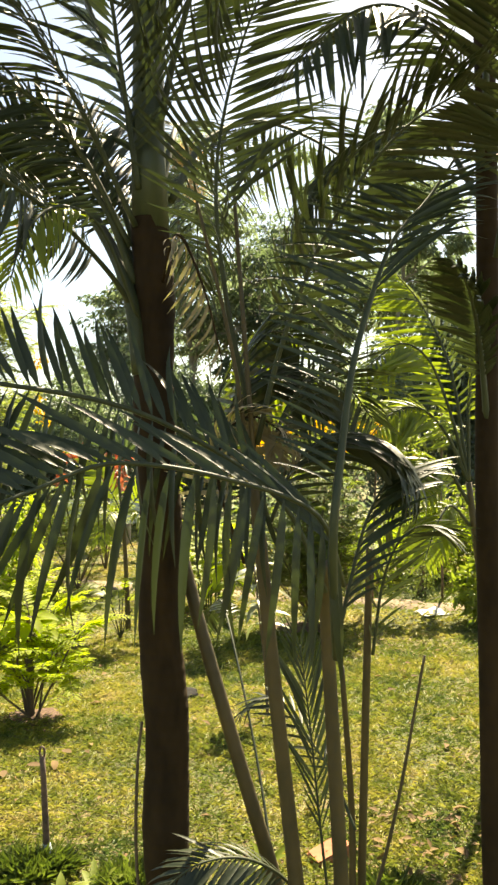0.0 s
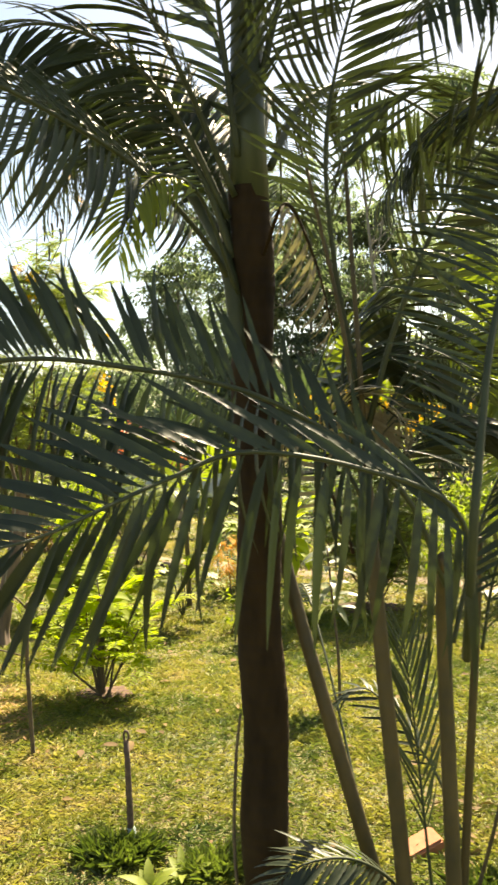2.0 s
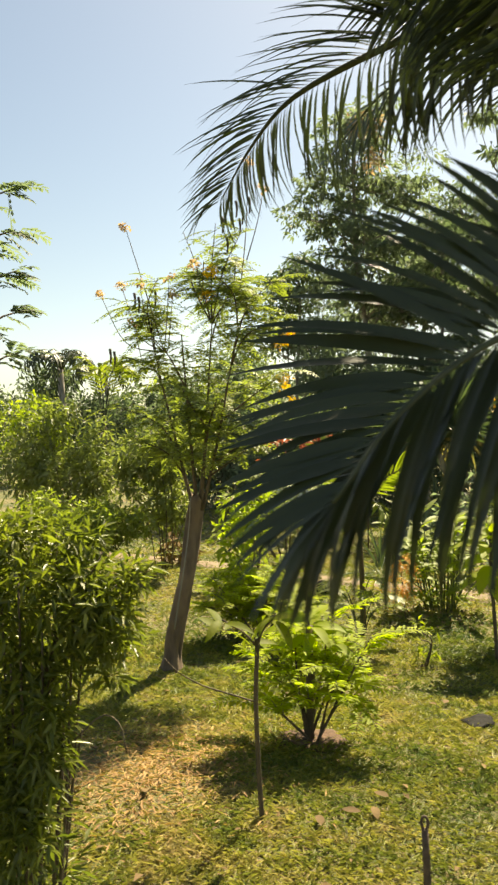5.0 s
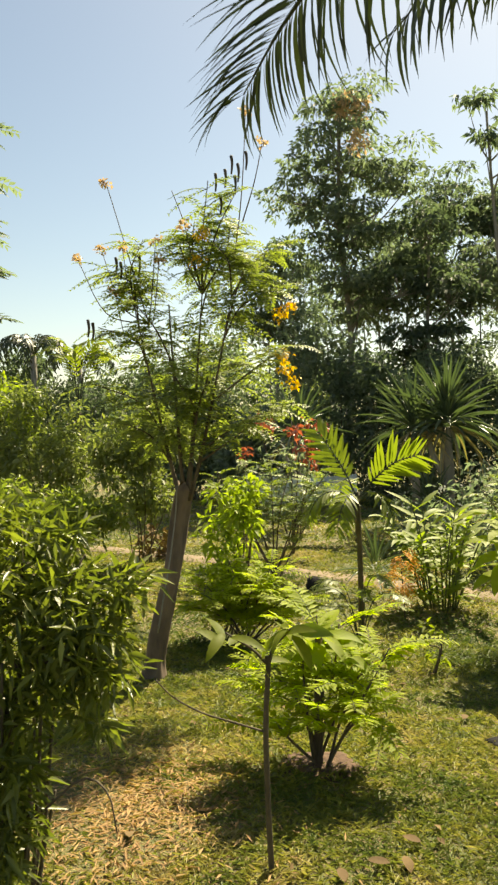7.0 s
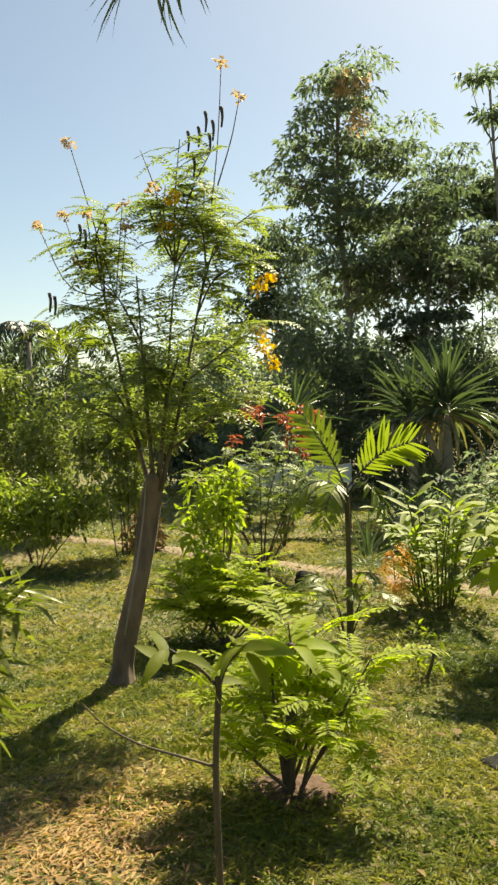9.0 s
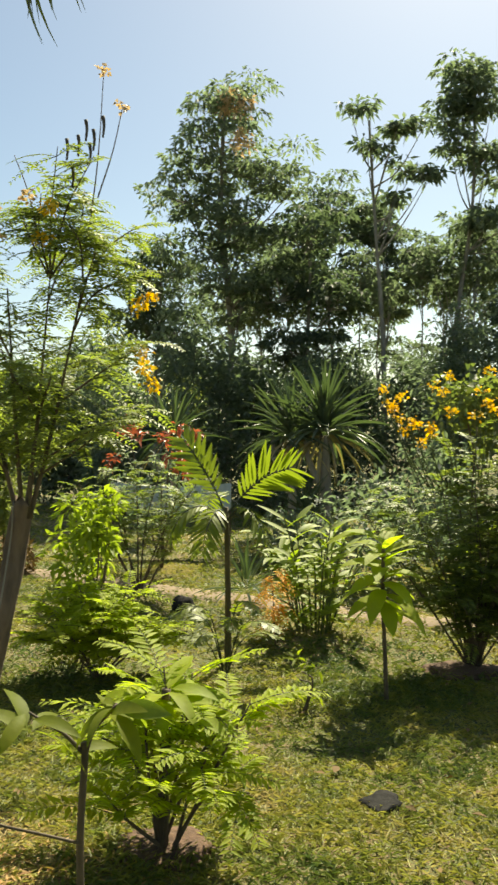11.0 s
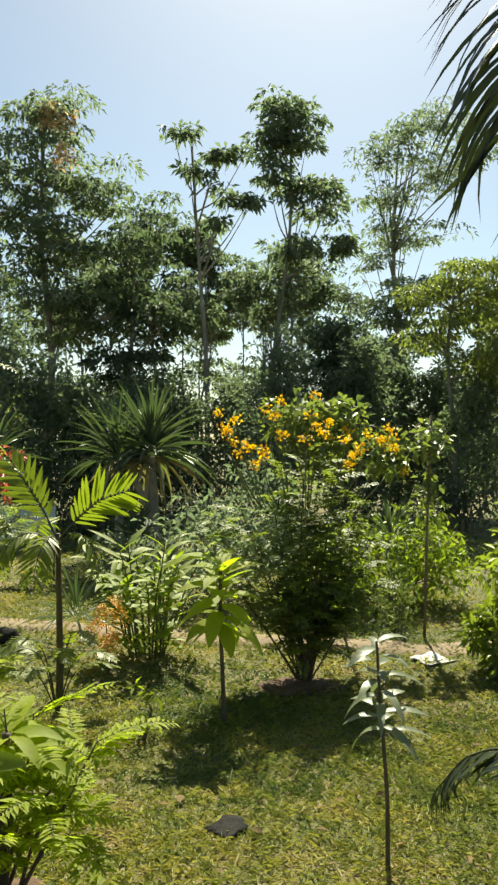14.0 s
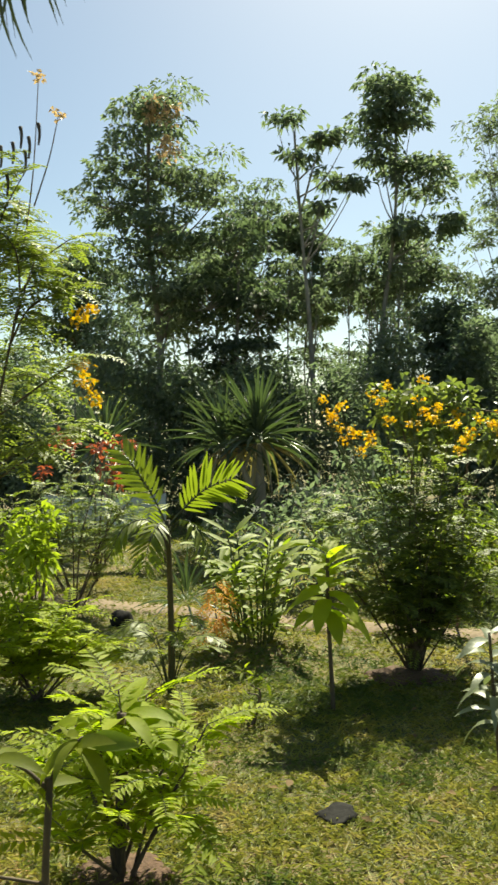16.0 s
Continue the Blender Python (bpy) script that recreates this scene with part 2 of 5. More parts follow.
def tubes(lines, sides=8):
    """Tapered tubes in one mesh: each line is (points, radius at the start, radius at the end)."""
    verts, quads = [], []
    for pts, r0, r1 in lines:
        pts = [Vector(p) for p in pts]
        ref = Vector((0.31, 0.95, 0.1))
        base = len(verts)
        for i, p in enumerate(pts):
            t = (pts[min(i + 1, len(pts) - 1)] - pts[max(i - 1, 0)]).normalized()
            a = t.cross(ref).normalized()
            b = t.cross(a)
            r = r0 + (r1 - r0) * i / (len(pts) - 1)
            for k in range(sides):
                w = 2 * math.pi * k / sides
                verts.append(p + (a * math.cos(w) + b * math.sin(w)) * r)
            if i:
                for k in range(sides):
                    k2 = (k + 1) % sides
                    quads.append((base + (i - 1) * sides + k, base + (i - 1) * sides + k2, base + i * sides + k2, base + i * sides + k))
        for ring, order in ((base, -1), (base + (len(pts) - 1) * sides, 1)):
            c = len(verts)
            verts.append(pts[0] if order < 0 else pts[-1])
            for k in range(0, sides, 2):
                quads.append((ring + k, ring + (k + 1) % sides, ring + (k + 2) % sides, c)[::order])
    return mesh_np("tube", verts, quads)


def unit(a):
    return a / np.maximum(np.linalg.norm(a, axis=1, keepdims=True), 1e-9)


def leaf_soup(p, d, n, length, width, fold=0.25, sag=0.12):
    """Many folded blades, two faces each, from arrays of places, ways and blade normals."""
    d = unit(d)
    s = unit(np.cross(d, n))
    n = np.cross(s, d)
    length, width = np.broadcast_to(length, len(p))[:, None], np.broadcast_to(width, len(p))[:, None]
    mid = p + d * length * 0.42
    rise = n * width * fold
    tip = p + d * length + np.array([0, 0, -1.0]) * length * sag
    v = np.stack([p, mid + s * width / 2 + rise, tip, mid - s * width / 2 + rise], 1).reshape(-1, 3)
    k = np.arange(len(p))[:, None] * 4
    return v, np.concatenate([np.hstack([k, k + 1, k + 2]), np.hstack([k, k + 2, k + 3])])


def joined(soups):
    vs, fs, o = [], [], 0
    for v, f in soups:
        vs.append(v)
        fs.append(f + o)
        o += len(v)
    return mesh_np("leaves", np.concatenate(vs), np.concatenate(fs))


def in_ball(rng, n, shell=0.0):
    d = unit(rng.normal(size=(n, 3)))
    return d * (shell + (1 - shell) * rng.random((n, 1)) ** (1 / 3))


def cloud(rng, clumps, n, size, slim=0.5, up=0.5, shell=0.35, sub=26, spread=0.22):
    """Leaves in small tufts scattered through ellipsoid clumps (x, y, z, rx, ry, rz)."""
    out = []
    vol = np.array([c[3] * c[4] * c[5] for c in clumps]) ** 0.67
    for c, w in zip(clumps, vol / vol.sum()):
        tufts = max(3, int(n * w / sub))
        q = in_ball(rng, tufts, shell) * np.array(c[3:]) * (0.72 + 0.46 * rng.random((tufts, 1))) + np.array(c[:3])
        r = spread * (c[3] * c[4] * c[5]) ** (1 / 3)
        off = in_ball(rng, tufts * sub) * r
        p = np.repeat(q, sub, 0) + off
        d = unit(off) + rng.normal(size=p.shape) * 0.5 + np.array([0, 0, -0.25])
        nn = rng.normal(size=p.shape) + np.array([0, 0, 1 + up])
        ln = size * (0.6 + 0.8 * rng.random(len(p)))
        out.append(leaf_soup(p, d, nn, ln, ln * slim))
    return out


def pinnate(rng, bases, ways, lengths, pairs=9, leaflet=0.035, width=0.013, droop=0.5, stems=None):
    """Feather-like leaves: rows of leaflets along drooping ribs."""
    u = (np.arange(pairs) + 1.2) / (pairs + 0.4)
    b, w, l = np.asarray(bases, float), unit(np.asarray(ways, float)), np.asarray(lengths, float)[:, None]
    side = unit(np.cross(w, np.array([0, 0, 1.0])) + rng.normal(size=w.shape) * 0.12)
    out = []
    for k, t in enumerate(u):
        p = b + w * l * t + np.array([0, 0, -1.0]) * droop * l * t * t
        tang = unit(w + np.array([0, 0, -2.0]) * droop * t)
        nn = np.cross(side, tang)
        for s in (1, -1):
            d = side * s * 0.85 + tang * 0.5 + rng.normal(size=p.shape) * 0.1
            f = (0.65 + 0.5 * math.sin(math.pi * min(1, t * 1.05))) * (0.85 + 0.3 * rng.random(len(p)))
            out.append(leaf_soup(p, d, nn, leaflet * f, width * f, 0.1))
    if stems is not None:
        for i in range(len(b)):
            pts = [b[i] + w[i] * l[i] * t + np.array([0, 0, -1.0]) * droop * l[i] * t * t for t in (0, 0.33, 0.66, 1)]
            stems.append((pts, 0.0022, 0.0008))
    return out


def blade(length=1.0, width=1.0, bend=0.3, segs=6, belly=0.35, fold=0.16):
    """One leaf blade along y, folded along its midrib, bending down to its tip; width is scaled apart from length."""
    bm, rows = bmesh.new(), []
    for i in range(segs + 1):
        u = i / segs
        w = 0.5 * width * (math.sin(math.pi * min(1, u / (2 * belly))) ** 0.6 if u < belly else math.cos(math.pi / 2 * (u - belly) / (1 - belly)) ** 0.75)
        w = max(w, 0.02 * width)
        y, z = length * (u - 0.22 * bend * u ** 3), -length * bend * u * u
        rows.append([bm.verts.new((x, y, z + fold * 0.12 * abs(x))) for x in (-w, 0, w)])
    for a, b in zip(rows, rows[1:]):
        for k in (0, 1):
            bm.faces.new((a[k], a[k + 1], b[k + 1], b[k])).smooth = True
    me = bpy.data.meshes.new("blade")
    bm.to_mesh(me)
    bm.free()
    return me


def frame_of(p, d, nrm, length, width):
    d = Vector(d).normalized()
    x = d.cross(Vector(nrm)).normalized()
    z = x.cross(d)
    return Matrix(((x.x * width, d.x * length, z.x * length, p[0]), (x.y * width, d.y * length, z.y * length, p[1]), (x.z * width, d.z * length, z.z * length, p[2]), (0, 0, 0, 1)))


def blade_set(material, bends, **kw):
    out = []
    for b in bends:
        me = blade(bend=b, **kw)
        me.materials.append(material)
        out.append(me)
    return out


LEAFLETS = {m.name: blade_set(m, (0.06, 0.16, 0.28, 0.42, 0.6), belly=0.3) for m in (PALM_SHADED, PALM_YOUNG_LIT, PALM_DEAD)}


def frond(palm, pts, pairs, length, width, el=(10, -40), sweep=(30, 60), sweep_b=None, leaf=PALM_SHADED, rib=PALM_RIB, r0=0.009, start=0.2, bend=2, seed=0, label="", taper=0.55, len_b=1.0, base=0.55, rows=None):
    """A feather palm leaf: a curved rib with two rows of leaflets. el: how far each row rises above the rib's plane."""
    rnd = random.Random(seed)
    line = curve(pts, 36)
    fr = part("frond", tubes([(line, r0, 0.0018)], 6), rib, palm, label)
    for i in range(pairs):
        u = start + (1 - start) * (i + rnd.uniform(-0.2, 0.2)) / (pairs - 1)
        f = min(max(u, 0), 1) * 36
        k = min(int(f), 35)
        p = line[k].lerp(line[k + 1], f - k)
        t = (line[k + 1] - line[k]).normalized()
        side = t.cross(Z).normalized()
        up = side.cross(t)
        g = min(1, base + (u - start) * 1.8) * (1 - taper * max(0, (u - 0.6) / 0.4) ** 1.3)
        for s, e, sw in ((1, el[0], sweep), (-1, el[1], sweep_b or sweep)):
            e = radians(e + rnd.uniform(-9, 9))
            a = radians(sw[0] + (sw[1] - sw[0]) * u + rnd.uniform(-6, 6))
            out = side * s * math.cos(e) + up * math.sin(e)
            d = out * math.cos(a) + t * math.sin(a)
            nrm = up * math.cos(e) - side * s * math.sin(e)
            if rows:
                # rows of leaflets whose way turns evenly from the first leaflet to the last
                d0, d1, nrm, first, power = rows[0 if s > 0 else 1]
                if u < first:
                    continue
                v = max(0, (u - start) / (1 - start)) ** power
                d = Vector(d0).lerp(Vector(d1), v) + Vector((rnd.gauss(0, 0.06), rnd.gauss(0, 0.06), rnd.gauss(0, 0.06)))
                nrm = Vector(nrm) + Vector((rnd.gauss(0, 0.3), rnd.gauss(0, 0.18), rnd.gauss(0, 0.18)))
            b = min(4, max(0, bend + rnd.choice((-1, 0, 0, 1))))
            part("leaflet", LEAFLETS[leaf.name][b], leaf, fr, "", frame_of(p, d, nrm, length * (1.0 if s > 0 else len_b) * g * rnd.uniform(0.9, 1.08), width * (0.3 + 0.7 * g) * rnd.uniform(0.8, 1.15)))
    return fr

# ---- ground ----
def spread_line(lo, hi, step, far):
    inner = list(np.arange(lo, hi + step / 2, step))
    left, right, w = [], [], step
    while (left[-1] if left else lo) > -far:
        w *= 1.35
        left.append((left[-1] if left else lo) - w)
    w = step
    while (right[-1] if right else hi) < far:
        w *= 1.35
        right.append((right[-1] if right else hi) + w)
    return np.array(left[::-1] + inner + right)


def make_ground():
    xs, ys = spread_line(-5, 5, 0.08, 600), spread_line(-1, 12, 0.08, 600)
    verts = []
    for y in ys:
        for x in xs:
            h = gz(x, y)
            if abs(x) < 12 and -3 < y < 20:
                h += 0.012 * noise.noise(Vector((x * 2.3, y * 2.3, 0))) + 0.008 * noise.noise(Vector((x * 8, y * 8, 3)))
            verts.append((x, y, h))
    nx, ny = len(xs), len(ys)
    i = np.arange((ny - 1) * (nx - 1))
    a = i // (nx - 1) * nx + i % (nx - 1)
    me = mesh_np("ground", verts, np.stack([a, a + 1, a + nx + 1, a + nx], 1))
    return tagged(part("ground", me, SOIL), "patchy garden soil with thin turf and straw", "ground", kind="structure")


make_ground()


def make_path():
    """A low sandy path that winds behind the young plants."""
    line = curve([(-6.5, 11.5, 0), (-3.2, 10.0, 0), (-1.4, 9.0, 0), (-0.1, 8.3, 0), (1.3, 7.7, 0), (2.2, 7.4, 0), (5.5, 7.8, 0)], 60)
    verts, quads = [], []
    rnd = random.Random(4)
    for i, p in enumerate(line):
        t = (line[min(i + 1, 60)] - line[max(i - 1, 0)]).normalized()
        s = Vector((t.y, -t.x, 0))
        for k, (o, h) in enumerate(((-1, -0.04), (-0.8, 0.008), (-0.3, 0.022), (0.3, 0.02), (0.8, 0.006), (1, -0.04))):
            q = p + s * o * (0.24 + rnd.uniform(-0.05, 0.05))
            verts.append((q.x, q.y, gz(q.x, q.y) + h))
            if i and k:
                b = i * 6 + k
                quads.append((b - 7, b - 6, b, b - 1))
    return tagged(part("path", mesh_np("path", verts, quads), SAND), "pale sandy garden path", "path", kind="structure")


make_path()


def lump(rx, ry, rz, seed, rough=0.18, cuts=3, flat=False):
    bm = bmesh.new()
    bmesh.ops.create_icosphere(bm, subdivisions=cuts, radius=1)
    for v in bm.verts:
        k = 1 + rough * noise.noise(v.co * 1.7 + Vector((seed, 0, 0))) + rough * 0.5 * noise.noise(v.co * 5 + Vector((0, seed, 0)))
        v.co = Vector((v.co.x * rx, v.co.y * ry, v.co.z * rz)) * k
        if flat:
            v.co.z = max(-rz * 0.5, min(rz * 0.55 + 0.1 * v.co.x, v.co.z))
    for f in bm.faces:
        f.smooth = True
    return bm


# ---- the tall palm with its clump of canes ----
palm = thing("palm_tree", -0.255, 2.14, "tall dark-trunked feather palm with arching green fronds", "palm")
TX, TY = -0.255, 2.145
verts, quads = [], []
for i, (x, y, z) in enumerate([(TX + 0.006 * math.sin(k * 0.21), TY, -0.03 + k * 0.02) for k in range(109)]):
    r = 0.066 - 0.012 * min(1, z / 2.0) + 0.03 * max(0, 0.12 - z) + 0.0009 * math.sin(z * 58) + 0.0012 * math.sin(z * 17)
    for k in range(18):
        w = 2 * math.pi * k / 18
        rr = r * (1 + 0.025 * noise.noise(Vector((math.cos(w) * 2, math.sin(w) * 2, z * 5))))
        verts.append((x + rr * math.cos(w), y + rr * math.sin(w), z))
        if i:
            k2 = (k + 1) % 18
            quads.append(((i - 1) * 18 + k, (i - 1) * 18 + k2, i * 18 + k2, i * 18 + k))
part("trunk", mesh_np("trunk", verts, quads), PALM_BARK, palm, "dark brown ringed trunk")
part("crownshaft", tubes([([(TX, TY, 2.1), (TX, TY, 2.3), (TX + 0.01, TY, 2.7), (TX + 0.02, TY, 3.1), (TX + 0.02, TY, 3.5)], 0.052, 0.03)], 16), SHAFT, palm, "smooth green crownshaft")
part("root_sucker", tubes([(curve([(TX - 0.05, TY - 0.05, 0.0), (TX - 0.085, TY - 0.02, 0.35), (TX - 0.075, TY - 0.03, 0.62), (TX - 0.06, TY - 0.02, 0.75)], 12), 0.006, 0.004)], 6), TWIG, palm)

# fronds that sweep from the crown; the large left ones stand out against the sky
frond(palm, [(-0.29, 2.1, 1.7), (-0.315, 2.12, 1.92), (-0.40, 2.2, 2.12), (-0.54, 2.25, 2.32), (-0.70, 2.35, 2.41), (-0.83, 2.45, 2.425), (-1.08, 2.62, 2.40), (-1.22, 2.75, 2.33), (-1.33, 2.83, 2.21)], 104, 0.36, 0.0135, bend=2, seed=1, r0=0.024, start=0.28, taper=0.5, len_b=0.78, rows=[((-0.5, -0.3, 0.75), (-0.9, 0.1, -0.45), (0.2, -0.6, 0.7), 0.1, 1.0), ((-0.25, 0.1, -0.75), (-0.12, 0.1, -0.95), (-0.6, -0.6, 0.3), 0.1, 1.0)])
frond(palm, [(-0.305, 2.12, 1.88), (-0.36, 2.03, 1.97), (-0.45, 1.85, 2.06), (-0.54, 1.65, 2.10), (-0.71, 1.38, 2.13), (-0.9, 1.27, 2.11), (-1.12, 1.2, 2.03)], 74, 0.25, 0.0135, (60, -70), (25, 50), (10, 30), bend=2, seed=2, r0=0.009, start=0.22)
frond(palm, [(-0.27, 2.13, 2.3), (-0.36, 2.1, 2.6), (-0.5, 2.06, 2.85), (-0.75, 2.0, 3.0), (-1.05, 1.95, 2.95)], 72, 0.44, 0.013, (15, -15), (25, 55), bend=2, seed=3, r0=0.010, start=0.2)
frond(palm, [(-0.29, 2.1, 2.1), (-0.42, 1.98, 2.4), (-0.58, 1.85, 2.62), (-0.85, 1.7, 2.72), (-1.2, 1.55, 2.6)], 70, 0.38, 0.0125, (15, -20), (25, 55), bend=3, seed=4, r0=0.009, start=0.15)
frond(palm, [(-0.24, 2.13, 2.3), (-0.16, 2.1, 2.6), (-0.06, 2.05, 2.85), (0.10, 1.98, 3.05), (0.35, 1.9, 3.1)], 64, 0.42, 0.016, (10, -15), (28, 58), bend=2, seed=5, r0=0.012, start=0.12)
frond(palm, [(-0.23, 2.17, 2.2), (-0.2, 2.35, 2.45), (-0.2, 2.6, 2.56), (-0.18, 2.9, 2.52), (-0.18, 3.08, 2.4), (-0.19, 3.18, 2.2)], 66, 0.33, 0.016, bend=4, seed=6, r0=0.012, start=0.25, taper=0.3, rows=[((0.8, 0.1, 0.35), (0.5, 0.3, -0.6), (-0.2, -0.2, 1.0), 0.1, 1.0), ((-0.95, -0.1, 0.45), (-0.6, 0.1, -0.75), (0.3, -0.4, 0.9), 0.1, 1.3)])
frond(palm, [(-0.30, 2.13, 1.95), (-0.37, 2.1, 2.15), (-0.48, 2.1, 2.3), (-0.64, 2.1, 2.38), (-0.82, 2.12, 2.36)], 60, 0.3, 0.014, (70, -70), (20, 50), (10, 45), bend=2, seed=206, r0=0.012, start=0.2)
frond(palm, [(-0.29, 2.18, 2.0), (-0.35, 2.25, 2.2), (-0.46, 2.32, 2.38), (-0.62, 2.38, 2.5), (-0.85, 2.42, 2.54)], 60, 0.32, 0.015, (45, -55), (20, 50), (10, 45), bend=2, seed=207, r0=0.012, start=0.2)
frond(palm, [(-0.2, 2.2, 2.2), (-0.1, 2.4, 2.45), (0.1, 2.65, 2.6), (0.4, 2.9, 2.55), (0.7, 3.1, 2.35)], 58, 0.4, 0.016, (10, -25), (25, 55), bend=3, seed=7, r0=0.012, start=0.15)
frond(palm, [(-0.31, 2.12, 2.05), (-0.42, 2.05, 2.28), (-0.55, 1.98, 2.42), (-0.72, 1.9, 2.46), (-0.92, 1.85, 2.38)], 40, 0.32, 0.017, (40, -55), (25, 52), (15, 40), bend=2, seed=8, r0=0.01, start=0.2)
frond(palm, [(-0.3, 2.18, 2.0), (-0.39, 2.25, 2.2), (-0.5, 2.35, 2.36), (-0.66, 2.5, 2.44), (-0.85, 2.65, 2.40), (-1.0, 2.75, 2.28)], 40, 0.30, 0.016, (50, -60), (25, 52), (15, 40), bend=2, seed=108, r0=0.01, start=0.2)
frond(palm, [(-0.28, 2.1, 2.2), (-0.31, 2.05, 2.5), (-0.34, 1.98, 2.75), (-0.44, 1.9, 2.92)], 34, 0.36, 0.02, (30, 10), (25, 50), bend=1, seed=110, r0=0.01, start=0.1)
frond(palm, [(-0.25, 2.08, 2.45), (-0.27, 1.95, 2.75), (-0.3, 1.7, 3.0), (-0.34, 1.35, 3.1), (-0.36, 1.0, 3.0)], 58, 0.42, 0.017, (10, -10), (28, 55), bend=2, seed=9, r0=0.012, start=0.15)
frond(palm, [(-0.22, 2.1, 1.95), (-0.16, 1.9, 2.02), (-0.098, 1.85, 1.88), (-0.058, 1.84, 1.70)], 14, 0.12, 0.010, (-20, -60), (35, 60), leaf=PALM_DEAD, rib=PALM_BARK, bend=4, seed=10, r0=0.006, start=0.2, label="withered brown frond")
# this frond looks sunlit by its lighter leaf colour
frond(palm, [(-0.29, 2.1, 1.85), (-0.36, 1.98, 2.06), (-0.43, 1.84, 2.08), (-0.48, 1.72, 1.99), (-0.5, 1.66, 1.87)], 28, 0.15, 0.011, (20, -45), (30, 55), leaf=PALM_YOUNG_LIT, bend=2, seed=208, r0=0.006, start=0.3, label="frond with sunlight put into its yellow-green leaf colour")

clump = thing("palm_clump", 0.12, 2.05, "clump of slender palm canes with arching fronds", "palm")
for pts, r in (([(0.10, 2.24, -0.02), (0.042, 2.2, 0.25), (-0.07, 2.17, 0.68), (-0.171, 2.2, 1.069), (-0.25, 2.26, 1.45), (-0.3, 2.3, 1.9)], 0.021),
               ([(0.11, 2.02, -0.02), (0.089, 2.0, 0.363), (0.05, 1.96, 0.85), (0.02, 1.95, 1.27), (0.01, 1.95, 1.4)], 0.021),
               ([(0.02, 1.95, 1.3), (0.0, 1.93, 1.7), (-0.02, 1.95, 2.15)], 0.007),
               ([(0.01, 1.95, 1.3), (-0.03, 1.92, 1.7), (-0.11, 1.9, 2.1)], 0.006),
               ([(0.21, 1.97, -0.02), (0.2, 1.95, 0.388), (0.178, 1.9, 1.022), (0.165, 1.8, 1.22)], 0.020),
               ([(0.29, 2.32, -0.02), (0.295, 2.3, 0.187), (0.318, 2.2, 0.911), (0.33, 2.18, 1.2)], 0.013),
               ([(0.26, 2.3, -0.02), (0.27, 2.28, 0.4), (0.25, 2.25, 0.85)], 0.011),
               ([(0.30, 2.36, -0.02), (0.42, 2.4, 0.35), (0.535, 2.45, 0.82)], 0.006)):
    part("cane", tubes([(curve(pts, 24), r * 1.1, r * 0.72)], 10), CANE, clump)
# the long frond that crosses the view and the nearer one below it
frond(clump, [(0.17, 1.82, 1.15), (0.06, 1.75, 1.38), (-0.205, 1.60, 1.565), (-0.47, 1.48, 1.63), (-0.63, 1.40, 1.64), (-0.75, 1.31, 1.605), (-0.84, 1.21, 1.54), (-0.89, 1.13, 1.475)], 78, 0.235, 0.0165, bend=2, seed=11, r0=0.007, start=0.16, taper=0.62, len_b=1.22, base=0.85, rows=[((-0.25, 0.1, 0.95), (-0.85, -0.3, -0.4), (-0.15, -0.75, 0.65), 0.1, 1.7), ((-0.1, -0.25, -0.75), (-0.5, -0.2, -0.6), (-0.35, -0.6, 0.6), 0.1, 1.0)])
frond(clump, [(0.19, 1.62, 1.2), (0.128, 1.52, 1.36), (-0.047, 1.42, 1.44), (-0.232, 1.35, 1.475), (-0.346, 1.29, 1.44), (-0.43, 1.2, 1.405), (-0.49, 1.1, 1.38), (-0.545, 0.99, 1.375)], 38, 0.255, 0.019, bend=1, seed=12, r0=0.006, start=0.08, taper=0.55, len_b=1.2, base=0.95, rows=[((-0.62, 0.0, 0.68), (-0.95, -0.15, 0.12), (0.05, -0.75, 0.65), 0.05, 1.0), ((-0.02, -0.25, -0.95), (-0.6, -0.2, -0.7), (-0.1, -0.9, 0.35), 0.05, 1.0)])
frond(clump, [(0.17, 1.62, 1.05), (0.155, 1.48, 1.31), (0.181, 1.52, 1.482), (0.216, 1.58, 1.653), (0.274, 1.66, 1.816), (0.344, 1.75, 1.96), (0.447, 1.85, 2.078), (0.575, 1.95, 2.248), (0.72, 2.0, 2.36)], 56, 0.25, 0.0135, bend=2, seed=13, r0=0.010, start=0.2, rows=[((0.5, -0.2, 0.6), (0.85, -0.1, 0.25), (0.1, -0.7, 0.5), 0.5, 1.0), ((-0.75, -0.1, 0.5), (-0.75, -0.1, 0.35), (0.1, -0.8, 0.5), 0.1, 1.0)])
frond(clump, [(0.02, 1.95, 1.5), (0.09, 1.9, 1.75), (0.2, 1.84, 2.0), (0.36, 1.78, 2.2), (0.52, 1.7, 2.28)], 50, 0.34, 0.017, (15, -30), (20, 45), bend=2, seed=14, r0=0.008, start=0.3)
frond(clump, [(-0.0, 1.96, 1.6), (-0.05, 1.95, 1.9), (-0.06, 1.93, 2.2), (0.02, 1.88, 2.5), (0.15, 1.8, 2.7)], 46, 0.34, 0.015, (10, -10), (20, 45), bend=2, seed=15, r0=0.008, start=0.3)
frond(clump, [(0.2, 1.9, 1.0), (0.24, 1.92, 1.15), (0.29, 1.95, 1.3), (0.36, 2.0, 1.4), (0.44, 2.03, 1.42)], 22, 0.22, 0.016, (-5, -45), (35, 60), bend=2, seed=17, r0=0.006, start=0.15)
